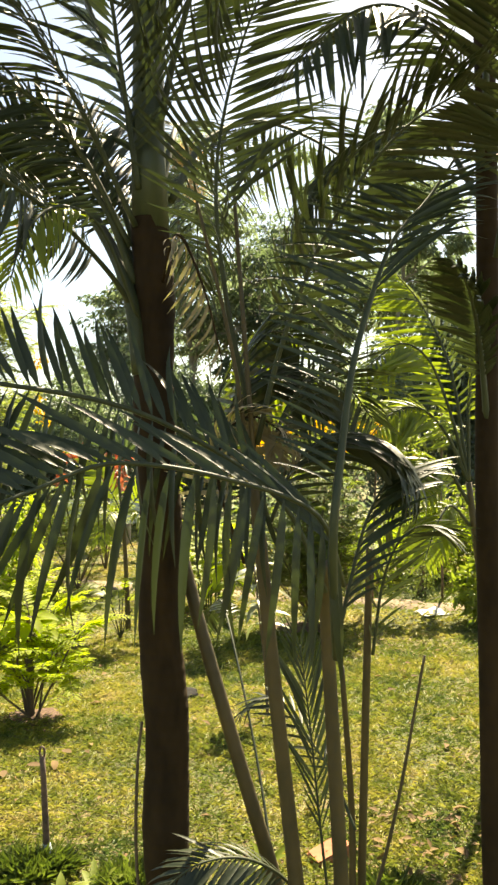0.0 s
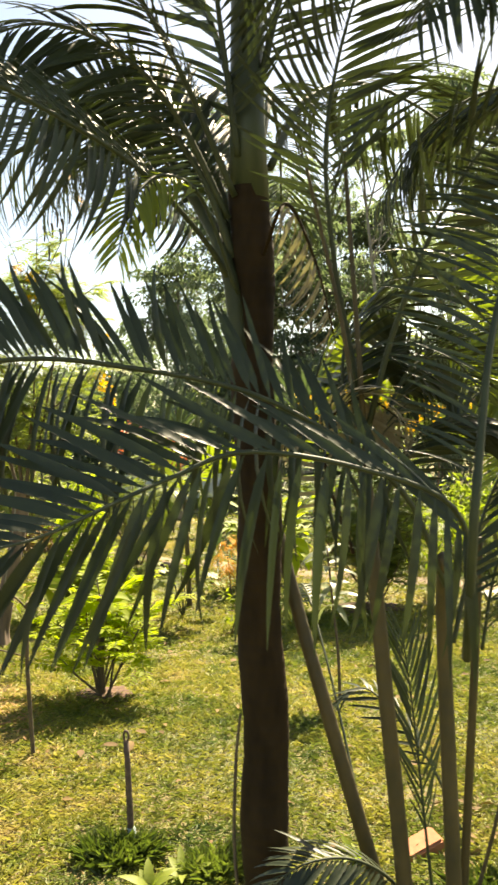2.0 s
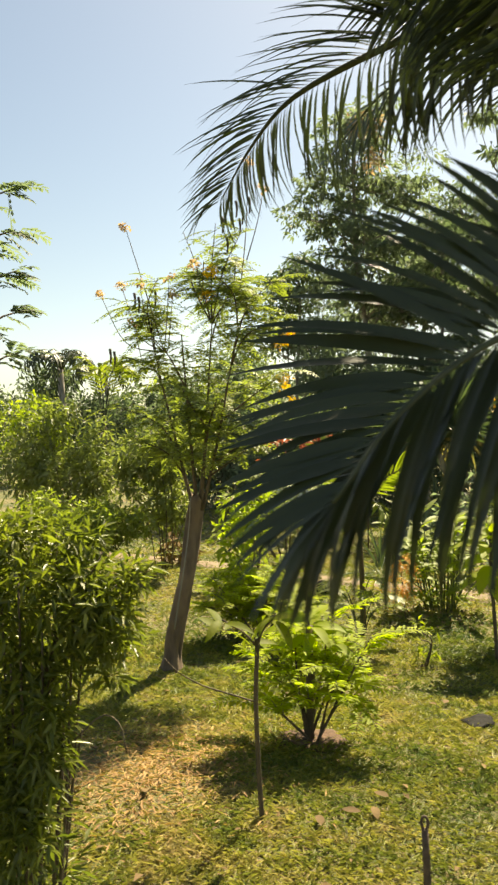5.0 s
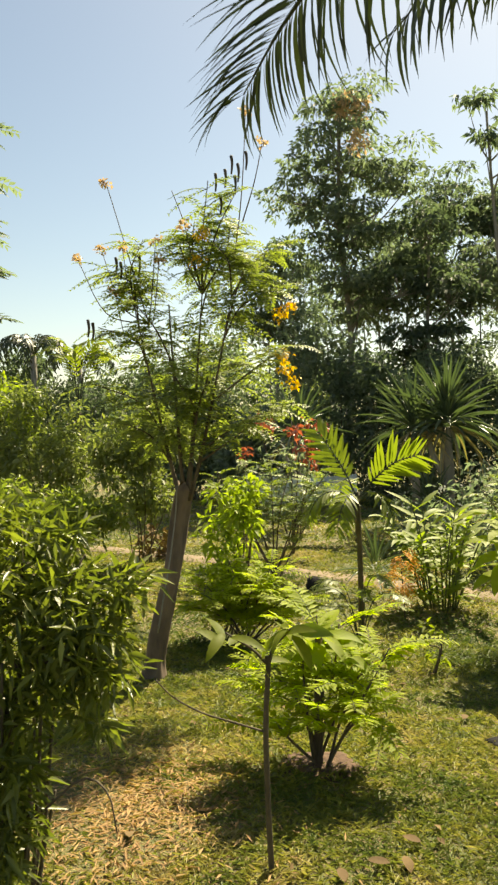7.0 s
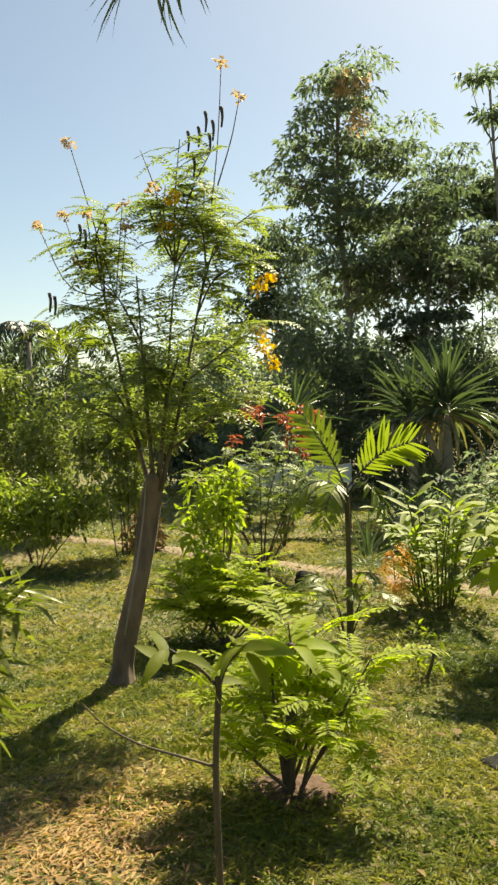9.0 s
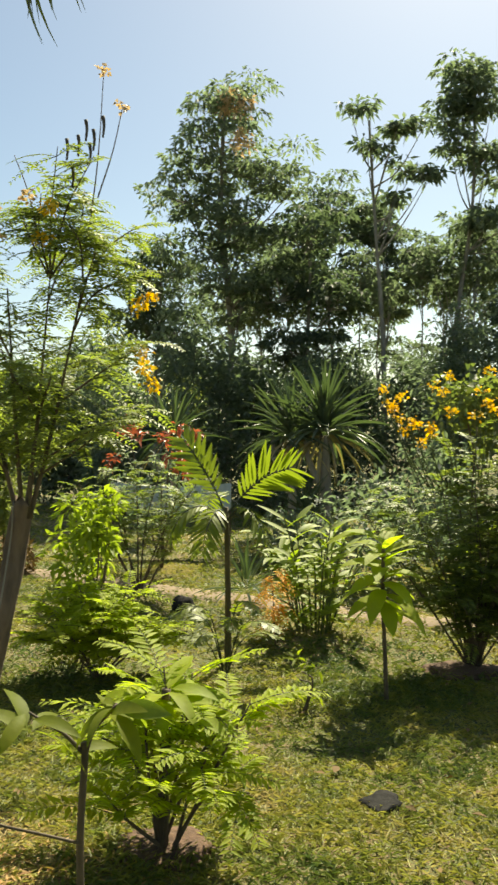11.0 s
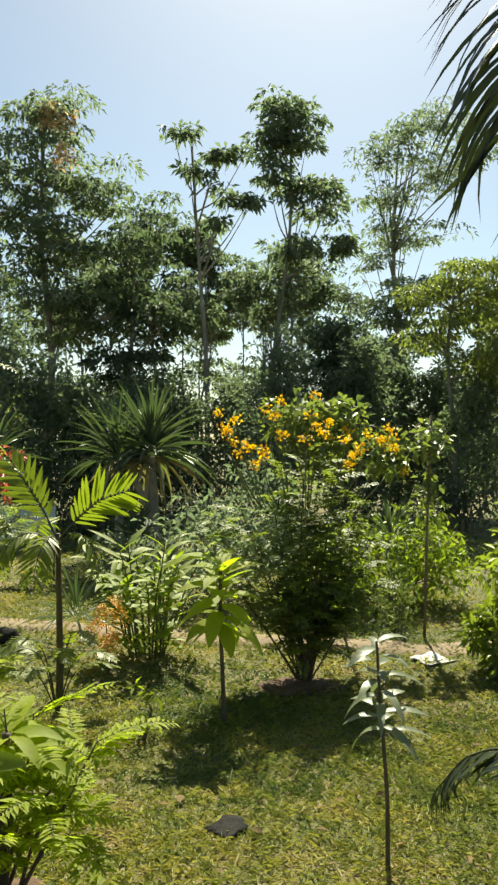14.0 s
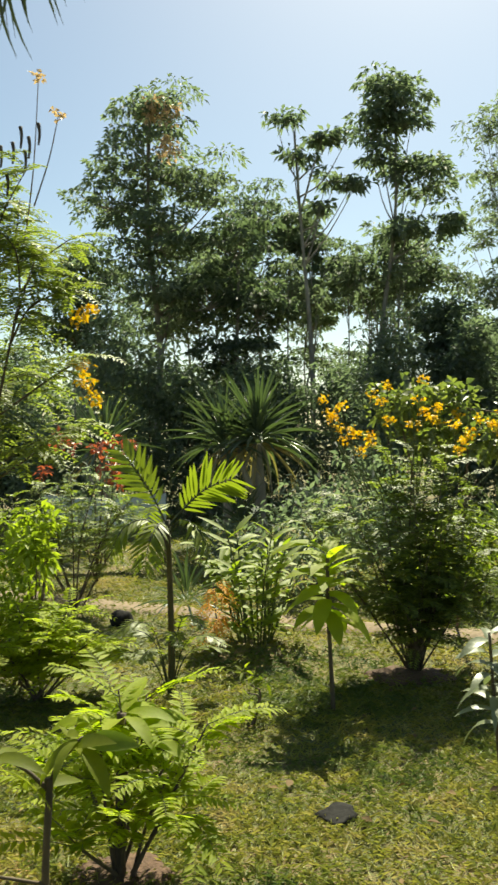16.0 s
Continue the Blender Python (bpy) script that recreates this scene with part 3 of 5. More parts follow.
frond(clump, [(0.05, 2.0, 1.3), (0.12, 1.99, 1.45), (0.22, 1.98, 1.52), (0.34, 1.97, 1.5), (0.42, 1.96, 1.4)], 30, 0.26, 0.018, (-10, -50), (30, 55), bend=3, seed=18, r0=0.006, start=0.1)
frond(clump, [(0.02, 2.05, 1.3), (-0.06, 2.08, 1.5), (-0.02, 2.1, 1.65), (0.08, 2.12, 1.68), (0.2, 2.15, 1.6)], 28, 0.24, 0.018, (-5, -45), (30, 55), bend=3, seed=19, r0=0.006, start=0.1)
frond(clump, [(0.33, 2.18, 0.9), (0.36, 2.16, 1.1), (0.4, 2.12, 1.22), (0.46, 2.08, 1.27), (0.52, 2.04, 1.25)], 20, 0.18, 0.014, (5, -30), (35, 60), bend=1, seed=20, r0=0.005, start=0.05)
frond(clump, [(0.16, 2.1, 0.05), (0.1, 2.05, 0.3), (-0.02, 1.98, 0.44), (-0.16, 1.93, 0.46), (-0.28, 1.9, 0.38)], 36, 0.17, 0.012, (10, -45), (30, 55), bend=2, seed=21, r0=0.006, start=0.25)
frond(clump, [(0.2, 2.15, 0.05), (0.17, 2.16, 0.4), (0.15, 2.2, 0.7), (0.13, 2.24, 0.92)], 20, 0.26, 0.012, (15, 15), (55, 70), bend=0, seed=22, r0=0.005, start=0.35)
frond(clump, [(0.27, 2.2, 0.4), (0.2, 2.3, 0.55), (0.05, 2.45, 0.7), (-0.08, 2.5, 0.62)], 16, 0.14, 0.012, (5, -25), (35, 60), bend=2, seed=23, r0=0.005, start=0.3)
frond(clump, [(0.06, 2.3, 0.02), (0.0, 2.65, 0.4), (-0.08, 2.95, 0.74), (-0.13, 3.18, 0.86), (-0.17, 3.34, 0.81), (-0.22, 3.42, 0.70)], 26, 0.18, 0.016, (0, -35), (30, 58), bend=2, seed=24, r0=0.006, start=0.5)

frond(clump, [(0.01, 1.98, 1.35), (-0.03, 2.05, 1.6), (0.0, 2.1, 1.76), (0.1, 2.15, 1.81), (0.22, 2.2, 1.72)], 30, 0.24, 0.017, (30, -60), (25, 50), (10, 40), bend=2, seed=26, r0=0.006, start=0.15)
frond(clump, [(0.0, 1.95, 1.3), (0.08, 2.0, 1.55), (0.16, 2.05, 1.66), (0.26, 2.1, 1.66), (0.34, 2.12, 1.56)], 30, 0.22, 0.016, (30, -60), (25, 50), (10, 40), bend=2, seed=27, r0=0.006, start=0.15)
frond(clump, [(-0.05, 2.2, 1.2), (-0.1, 2.3, 1.55), (-0.03, 2.36, 1.76), (0.1, 2.4, 1.74), (0.2, 2.42, 1.62)], 28, 0.22, 0.016, (30, -60), (25, 50), (10, 40), leaf=PALM_YOUNG_LIT, bend=2, seed=28, r0=0.006, start=0.15)
frond(clump, [(-0.02, 1.96, 1.2), (-0.08, 1.98, 1.4), (-0.06, 1.98, 1.53), (0.02, 1.97, 1.57), (0.12, 1.95, 1.5)], 26, 0.2, 0.015, (20, -60), (25, 50), (10, 40), leaf=PALM_DEAD, rib=PALM_BARK, bend=3, seed=29, r0=0.005, start=0.15, label="withered brown frond")

# the dark palm beside it
palm2 = thing("palm_tree", 0.69, 2.2, "dark slender palm trunk with drooping fronds", "palm")
part("trunk", tubes([(curve([(0.685, 2.2, -0.03), (0.662, 2.2, 0.233), (0.667, 2.2, 0.821), (0.672, 2.2, 1.4), (0.69, 2.2, 1.942), (0.70, 2.2, 2.5), (0.7, 2.2, 3.1)], 30), 0.037, 0.028)], 14), PALM_BARK, palm2, "dark ringed trunk")
for k, (pts, ln, el) in enumerate((
        ([(0.68, 2.18, 2.3), (0.6, 2.1, 2.5), (0.46, 2.0, 2.6), (0.3, 1.9, 2.56), (0.14, 1.82, 2.4)], 0.34, (5, -40)),
        ([(0.69, 2.17, 2.4), (0.66, 2.05, 2.7), (0.58, 1.85, 2.85), (0.46, 1.6, 2.8)], 0.4, (5, -30)),
        ([(0.67, 2.22, 2.2), (0.6, 2.35, 2.42), (0.48, 2.5, 2.5), (0.3, 2.65, 2.45), (0.15, 2.75, 2.25)], 0.36, (0, -45)),
        ([(0.7, 2.15, 2.0), (0.72, 2.0, 2.3), (0.7, 1.85, 2.5), (0.62, 1.65, 2.55)], 0.36, (15, -30)),
        ([(0.72, 2.25, 2.3), (0.85, 2.4, 2.55), (1.0, 2.6, 2.6), (1.2, 2.8, 2.45)], 0.4, (5, -35)),
        ([(0.67, 2.18, 1.55), (0.64, 2.12, 1.75), (0.6, 2.06, 1.88), (0.55, 2.0, 1.95)], 0.16, (0, -30)))):
    frond(palm2, pts, 44, ln, 0.016, el, (25, 52), bend=2, seed=40 + k, r0=0.01, start=0.2)

# a sunlit palm further off
palm3 = thing("palm_tree", 1.06, 3.55, "young sunlit palm with yellow-green fronds", "palm")
part("trunk", tubes([(curve([(1.06, 3.55, -0.05), (1.05, 3.55, 0.7), (1.0, 3.55, 1.3)], 14), 0.022, 0.014)], 10), CANE, palm3)
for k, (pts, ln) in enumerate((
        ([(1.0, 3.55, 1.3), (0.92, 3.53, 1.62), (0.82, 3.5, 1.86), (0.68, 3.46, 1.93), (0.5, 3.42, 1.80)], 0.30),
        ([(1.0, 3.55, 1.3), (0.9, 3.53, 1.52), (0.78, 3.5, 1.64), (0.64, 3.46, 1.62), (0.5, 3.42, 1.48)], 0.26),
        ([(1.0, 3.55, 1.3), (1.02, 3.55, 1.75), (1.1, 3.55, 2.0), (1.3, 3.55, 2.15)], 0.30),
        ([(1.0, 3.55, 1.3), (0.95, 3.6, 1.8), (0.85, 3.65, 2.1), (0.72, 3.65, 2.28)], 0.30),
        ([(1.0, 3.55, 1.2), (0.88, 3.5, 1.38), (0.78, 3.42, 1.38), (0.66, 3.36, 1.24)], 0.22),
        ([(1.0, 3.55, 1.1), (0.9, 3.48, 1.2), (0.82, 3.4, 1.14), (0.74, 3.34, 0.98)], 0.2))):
    frond(palm3, pts, 32, ln, 0.019, (20, -60), (20, 50), (10, 40), leaf=PALM_YOUNG_LIT, bend=2, seed=60 + k, r0=0.009, start=0.2)

# ---- stake, pole sapling ----
stake = thing("garden_stake", -0.778, 2.83, "thin rusty iron garden stake with a looped top", "stake")
SX, SY, SZ = -0.778, 2.83, gz(-0.778, 2.83)
part("rod", tubes([([(SX, SY, SZ - 0.05), (SX - 0.003, SY, SZ + 0.15), (SX - 0.006, SY, SZ + 0.3), (SX - 0.008, SY, SZ + 0.375)], 0.0125, 0.010)], 10), RUST, stake)
part("loop", tubes([([(SX - 0.008 + 0.009 * math.sin(a), SY, SZ + 0.392 - 0.02 * math.cos(a)) for a in np.linspace(0.2, 6.1, 14)], 0.0045, 0.0045)], 6), RUST, stake)
part("wrap", tubes([([(SX, SY, SZ + 0.0), (SX + 0.002, SY, SZ + 0.02), (SX, SY, SZ + 0.05), (SX, SY, SZ + 0.06)], 0.022, 0.014)], 9), PLASTIC_BLUE, stake, "pale blue plastic wrap")


def big_leaves(parent, meshes, material, specs, name="leaf"):
    for p, d, nrm, ln, wd, b in specs:
        part(name, meshes[b], material, parent, "", frame_of(p, d, nrm, ln, wd))


BROADS = blade_set(BROAD, (0.05, 0.2, 0.4, 0.65), belly=0.45, fold=0.5)
LIMES = blade_set(LIME, (0.05, 0.2, 0.45, 0.7), belly=0.5, fold=0.5)
SILVERS = blade_set(SILVER, (0.15, 0.35, 0.6, 0.9), belly=0.45, fold=0.6)
STRAPS = blade_set(STRAP, (0.03, 0.15, 0.35, 0.7), belly=0.35, fold=0.5)
STRAPS_DRY = blade_set(STRAP_DRY, (0.3, 0.6), belly=0.35, fold=0.5)
FRESHES = blade_set(FRESH, (0.1, 0.3, 0.5), belly=0.4, fold=0.5)

pole = thing("sapling", -1.39, 3.56, "thin forked sapling with a few large glossy leaves", "sapling")
part("stem", tubes([(curve([(-1.387, 3.56, -0.02), (-1.396, 3.56, 0.2), (-1.4, 3.555, 0.48), (-1.39, 3.56, 0.68), (-1.392, 3.56, 0.72)], 16), 0.0105, 0.0085)], 8), TWIG, pole)
part("branch", tubes([(curve([(-1.39, 3.56, 0.69), (-1.44, 3.56, 0.74), (-1.49, 3.56, 0.77), (-1.53, 3.57, 0.79)], 8), 0.006, 0.003), (curve([(-1.39, 3.56, 0.69), (-1.37, 3.56, 0.75), (-1.335, 3.56, 0.79), (-1.31, 3.56, 0.815)], 8), 0.007, 0.004)], 6), TWIG, pole)
part("twig", tubes([(curve([(-1.398, 3.55, 0.475), (-1.5, 3.53, 0.51), (-1.6, 3.51, 0.545), (-1.69, 3.49, 0.60), (-1.74, 3.47, 0.66)], 12), 0.0045, 0.002)], 6), TWIG, pole)
rnd = random.Random(19)
specs = []
for cx, cz, n in ((-1.31, 0.815, 9), (-1.53, 0.79, 6), (-1.42, 0.73, 2)):
    for k in range(n):
        w = k * 2.4 + rnd.uniform(-0.4, 0.4)
        specs.append(((cx + rnd.uniform(-0.02, 0.02), 3.56, cz - 0.05 * rnd.random()), (math.cos(w), 0.8 * math.sin(w), rnd.uniform(-0.5, 0.9)), (rnd.uniform(-0.6, 0.6), rnd.uniform(-0.7, 0.4), 1), rnd.uniform(0.11, 0.18), rnd.uniform(0.03, 0.045), rnd.choice((1, 2, 2, 3))))
big_leaves(pole, BROADS, BROAD, specs)
part("leaf", FRESHES[1], FRESH, pole, "pale upturned leaf", frame_of((-1.30, 3.55, 0.81), (0.6, -0.3, 0.1), (0.2, -0.8, 0.6), 0.13, 0.05))

for k, (x, y) in enumerate(((-0.56, 2.62), (-0.66, 2.55), (0.02, 2.72))):
    weed = thing("weed", x, y, "small broad-leaved weed in the grass", "weed", "weeds")
    rnd = random.Random(80 + k)
    for i in range(9):
        w = i * 2.4
        part("leaf", FRESHES[rnd.randrange(3)], FRESH, weed, "", frame_of((x, y, gz(x, y)), (math.cos(w), math.sin(w), rnd.uniform(0.5, 1.6)), (0, -0.2, 1), rnd.uniform(0.07, 0.12), rnd.uniform(0.025, 0.04)))

# ---- feathery shrubs ----
def feather_shrub(name, x, y, label, material, stems_to, leaves, rib, leaflet, width, seed, pairs=10, stem_r=0.008, droop=0.45, stem_mat=TWIG, low=0.3, category="shrub", upward=0.35):
    """A shrub of many stems that carry feather leaves along their upper part."""
    rng = np.random.default_rng(seed)
    z0 = gz(x, y)
    root = thing(name, x, y, label, category)
    bases, ways, ribs = [], [], []
    per = max(1, leaves // len(stems_to))
    for q in stems_to:
        a, b = Vector((x + rng.uniform(-0.03, 0.03), y + rng.uniform(-0.03, 0.03), z0 - 0.02)), Vector(q)
        m = a.lerp(b, 0.5) + Vector(rng.uniform(-0.05, 0.05, 3)) + Vector((0, 0, 0.06))
        line = curve([a, m, b], 12)
        part("stem", tubes([(line, stem_r, stem_r * 0.35)], 6), stem_mat, root)
        for k in range(per):
            u = low + (1 - low) * (k + rng.random()) / per
            i = min(int(u * 12), 11)
            bases.append(line[i].lerp(line[i + 1], u * 12 - i))
            w = rng.uniform(0, 2 * math.pi)
            ways.append((math.cos(w), math.sin(w), upward + rng.uniform(-0.3, 0.5)))
            ribs.append(rib * rng.uniform(0.6, 1.2))
    stalks = []
    soup = pinnate(rng, bases, ways, ribs, pairs, leaflet, width, droop, stalks)
    part("foliage", joined(soup), material, root)
    tagged(part("leaf_stalk", tubes(stalks, 3), GREEN_STEM, root), kind="stuff")
    return root


feather_shrub("feathery_shrub", -1.28, 4.43, "low sunlit shrub with lime-green feathery leaves", LIME, [(-1.29, 4.42, 0.64), (-1.56, 4.4, 0.42), (-0.98, 4.45, 0.5), (-1.35, 4.4, 0.6), (-1.4, 4.55, 0.5), (-1.12, 4.3, 0.38), (-0.98, 4.35, 0.22), (-1.2, 4.6, 0.56), (-1.45, 4.3, 0.2), (-1.3, 4.25, 0.3), (-1.55, 4.5, 0.28), (-1.05, 4.55, 0.4)], 84, 0.36, 0.062, 0.019, 71, 15, 0.008, 0.3, low=0.42, upward=0.5)
part("stem", tubes([([(-1.29, 4.42, -0.06), (-1.285, 4.42, 0.3), (-1.28, 4.42, 0.56)], 0.021, 0.018)], 8), TWIG, bpy.data.objects["feathery_shrub"])
rnd = random.Random(24)
big_leaves(bpy.data.objects["feathery_shrub"], LIMES, LIME, [((-1.28 + 0.02 * math.cos(k * 2.4), 4.42, 0.50 + 0.012 * (k % 6)), (math.cos(k * 2.4), 0.9 * math.sin(k * 2.4), rnd.uniform(-0.1, 0.5)), (rnd.uniform(-0.3, 0.3), -0.4, 1), rnd.uniform(0.17, 0.28), rnd.uniform(0.045, 0.07), rnd.choice((1, 2, 3))) for k in range(22)], "broad_leaf")
feather_shrub("feathery_shrub", -1.95, 6.6, "spreading shrub with bright green feathery leaves", LIME, [(-2.3, 6.6, 0.38), (-2.05, 6.5, 0.5), (-1.75, 6.6, 0.46), (-1.5, 6.55, 0.25), (-2.1, 6.75, 0.40), (-1.7, 6.8, 0.4), (-1.45, 6.7, 0.18), (-2.35, 6.4, 0.2), (-1.85, 6.4, 0.35), (-1.55, 6.45, 0.32), (-2.2, 6.3, 0.3)], 330, 0.22, 0.055, 0.02, 72, 9, 0.008, 0.3)
feather_shrub("feathery_shrub", -2.0, 8.95, "upright shrub of thin stems with feathery leaves", FEATHER, [(-2.6, 8.95, 0.98), (-2.35, 8.9, 1.1), (-2.05, 9.0, 1.15), (-1.8, 8.9, 1.1), (-1.45, 8.95, 0.98), (-2.2, 9.1, 0.85), (-1.65, 9.1, 0.9), (-2.5, 8.8, 0.7), (-1.5, 8.8, 0.7)], 230, 0.30, 0.05, 0.016, 73, 12, 0.010, 0.3, low=0.4)
bush = feather_shrub("flowering_bush", 0.52, 6.83, "dense dark-green flowering bush with yellow blossoms", CROWN, [
    (0.05, 6.8, 1.05), (0.3, 6.9, 1.2), (0.5, 6.8, 1.35), (0.75, 6.85, 1.3), (0.95, 6.9, 1.1), (-0.25, 6.85, 0.98), (0.2, 6.6, 0.8), (0.6, 6.5, 0.95), (0.9, 6.6, 0.8),
    (0.4, 7.1, 1.2), (0.7, 7.1, 1.25), (0.3, 6.75, 0.55), (0.85, 6.8, 0.5), (0.65, 6.65, 1.15), (0.1, 7.0, 1.1), (0.95, 6.8, 1.2), (0.45, 6.6, 1.1), (0.55, 6.9, 1.5), (0.8, 6.95, 1.45), (0.35, 6.9, 1.4), (0.98, 6.7, 0.9), (-0.3, 6.75, 1.02), (-0.15, 6.9, 1.05), (0.9, 6.95, 1.25), (0.35, 6.6, 0.7), (0.8, 6.55, 0.75), (0.3, 6.5, 0.5), (0.75, 6.45, 0.6), (0.5, 6.45, 0.75), (0.6, 6.55, 0.55), (0.95, 6.6, 0.6), (0.45, 6.6, 0.9), (0.7, 6.6, 1.05)], 720, 0.27, 0.05, 0.019, 74, 10, 0.007, 0.3, low=0.28)


def blossoms(parent, centres, material, n, size, seed, name="blossom"):
    rng = np.random.default_rng(seed)
    for c in centres:
        k = int(n * rng.uniform(0.7, 1.3))
        off = in_ball(rng, k) * np.array([size, size, size * 0.8])
        v = leaf_soup(np.array(c) + off, rng.normal(size=(k, 3)), rng.normal(size=(k, 3)) + np.array([0, 0, 1.0]), 0.028, 0.022)
        part(name, joined([v]), material, parent)


def sprigs(parent, lines, material, r=0.004, name="flower_stalk"):
    for ln in lines:
        part(name, tubes([(curve(ln, 10), r, r * 0.5)], 5), material, parent)


BF = [(-0.06, 6.8, 1.66), (0.02, 6.82, 1.70), (0.12, 6.8, 1.52), (0.2, 6.78, 1.5), (0.3, 6.8, 1.72), (0.33, 6.8, 1.84), (0.5, 6.75, 1.58), (0.55, 6.8, 1.74), (0.92, 6.8, 1.52), (1.16, 6.85, 1.66), (1.2, 6.85, 1.52), (0.78, 6.75, 1.58), (-0.1, 6.8, 1.74), (0.05, 6.85, 1.48), (0.16, 6.85, 1.40), (-0.04, 6.85, 1.62), (0.1, 6.9, 1.55), (0.34, 6.8, 1.60), (0.6, 6.85, 1.66), (0.66, 6.85, 1.62), (0.84, 6.8, 1.40), (0.86, 6.8, 1.46), (1.1, 6.85, 1.58), (0.28, 6.95, 1.78), (0.74, 7.0, 1.7), (0.22, 6.8, 1.45), (1.02, 6.9, 1.62), (0.0, 6.8, 1.56)]
blossoms(bush, BF, YELLOW, 24, 0.045, 5)
sprigs(bush, [[(c[0] * 0.6 + 0.2, c[1], 1.1), (c[0] * 0.9 + 0.05, c[1], c[2] - 0.2), c] for c in BF], GREEN_STEM)

# climber with broad leaves behind it
climber = thing("climbing_plant", 1.15, 7.8, "broad-leaved climber with yellow flowers on supports", "climber")
rng = np.random.default_rng(8)
part("stem", tubes([(curve([(0.95, 7.8, -0.12), (0.9, 7.8, 0.8), (0.7, 7.8, 1.7)], 12), 0.012, 0.006), (curve([(1.2, 7.85, -0.12), (1.25, 7.8, 0.9), (1.3, 7.8, 1.7)], 12), 0.012, 0.006), (curve([(1.9, 7.8, -0.12), (1.92, 7.8, 0.9), (1.95, 7.8, 1.8)], 12), 0.013, 0.011), (curve([(0.6, 7.8, 1.75), (1.2, 7.8, 1.72), (1.95, 7.8, 1.62)], 12), 0.006, 0.006)], 7), BARK, climber)
part("foliage", joined(cloud(rng, [(0.72, 7.8, 1.74, 0.3, 0.25, 0.2), (1.1, 7.85, 1.72, 0.32, 0.25, 0.22), (1.45, 7.8, 1.5, 0.3, 0.25, 0.18), (1.95, 7.8, 1.6, 0.2, 0.2, 0.14), (0.95, 7.8, 1.45, 0.3, 0.2, 0.2), (1.93, 7.8, 1.25, 0.08, 0.08, 0.25)], 1500, 0.08, 0.66, 0.9, 0.15, 9, 0.42)), FOREST_LIGHT, climber)
blossoms(climber, [(0.95, 7.6, 1.60), (1.12, 7.6, 1.66), (1.2, 7.6, 1.5), (1.45, 7.6, 1.52), (1.52, 7.6, 1.6), (0.86, 7.65, 1.93), (1.62, 7.6, 1.33)], YELLOW, 26, 0.05, 6)

# ---- the broken trunk with its flowering crown ----
stump = thing("flowering_tree", -2.38, 5.76, "old leaning trunk sprouting feathery crown with yellow flowers", "tree")
verts, quads = [], []
line = curve([(-2.40, 5.76, -0.16), (-2.37, 5.76, 0.1), (-2.29, 5.78, 0.5), (-2.24, 5.83, 0.85), (-2.19, 5.8, 1.09)], 30)
for i, p in enumerate(line):
    r = 0.064 - 0.012 * i / 30 + 0.05 * max(0, 1 - i / 6) ** 2
    for k in range(18):
        w = 2 * math.pi * k / 18
        rr = r * (1 + 0.3 * noise.noise(Vector((math.cos(w) * 1.6, math.sin(w) * 1.6, p.z * 2.6))) + 0.09 * math.sin(5 * w + p.z * 2) + 0.1 * noise.noise(Vector((math.cos(w) * 5, math.sin(w) * 5, p.z * 7))))
        verts.append(p + Vector((rr * math.cos(w), rr * math.sin(w), 0.035 * math.sin(3 * w) if i == 30 else 0)))
        if i:
            k2 = (k + 1) % 18
            quads.append(((i - 1) * 18 + k, (i - 1) * 18 + k2, i * 18 + k2, i * 18 + k))
c = len(verts)
verts.append(line[-1] - Vector((0, 0, 0.06)))
quads += [(30 * 18 + k, 30 * 18 + (k + 1) % 18, 30 * 18 + (k + 2) % 18, c) for k in range(0, 18, 2)]
part("trunk", mesh_np("trunk", verts, quads), BARK, stump, "grey-brown weathered broken trunk")
part("vine", tubes([(curve([(-2.345, 5.67, 0.2), (-2.30, 5.68, 0.45), (-2.27, 5.69, 0.62), (-2.24, 5.74, 0.9), (-2.22, 5.72, 1.1)], 16), 0.006, 0.004)], 5), BARK_PALE, stump)
rng = np.random.default_rng(21)
ENDS = [(-2.66, 5.8, 2.45), (-2.4, 5.7, 2.6), (-2.1, 5.8, 2.72), (-1.82, 5.8, 2.92), (-2.25, 5.95, 2.68), (-1.95, 5.65, 2.55), (-1.6, 5.85, 2.3), (-1.5, 5.75, 1.95), (-2.75, 5.85, 2.1), (-2.4, 5.4, 2.2), (-1.75, 5.5, 2.35), (-2.0, 6.2, 2.5), (-2.5, 6.15, 2.4), (-1.65, 6.05, 2.6), (-2.15, 5.3, 1.85), (-1.5, 5.9, 1.6), (-2.8, 5.75, 1.75), (-2.5, 5.45, 1.5), (-1.7, 5.5, 1.5), (-1.85, 6.2, 1.9), (-2.0, 5.75, 2.95), (-1.88, 5.85, 2.75)]
bases, ways, ribs = [], [], []
mains = [curve([(-2.19 + dx * 0.1, 5.8, 1.0), (-2.19 + dx * 0.5, 5.8 + dy * 0.5, 1.5), (-2.19 + dx, 5.8 + dy, top)], 12) for dx, dy, top in ((-0.3, 0.0, 2.2), (-0.05, -0.12, 2.2), (0.1, 0.15, 2.3), (0.32, -0.02, 2.25), (0.2, -0.2, 1.75))]
for ln in mains:
    part("stem", tubes([(ln, 0.015, 0.004)], 7), TWIG, stump)
    for k in range(32):
        u = 0.42 + 0.58 * rng.random()
        bases.append(ln[min(int(u * 12), 11)] + Vector(rng.normal(size=3) * 0.05))
        w = rng.uniform(0, 2 * math.pi)
        ways.append((math.cos(w), math.sin(w), rng.uniform(-0.3, 0.4)))
        ribs.append(0.28 * rng.uniform(0.6, 1.25))
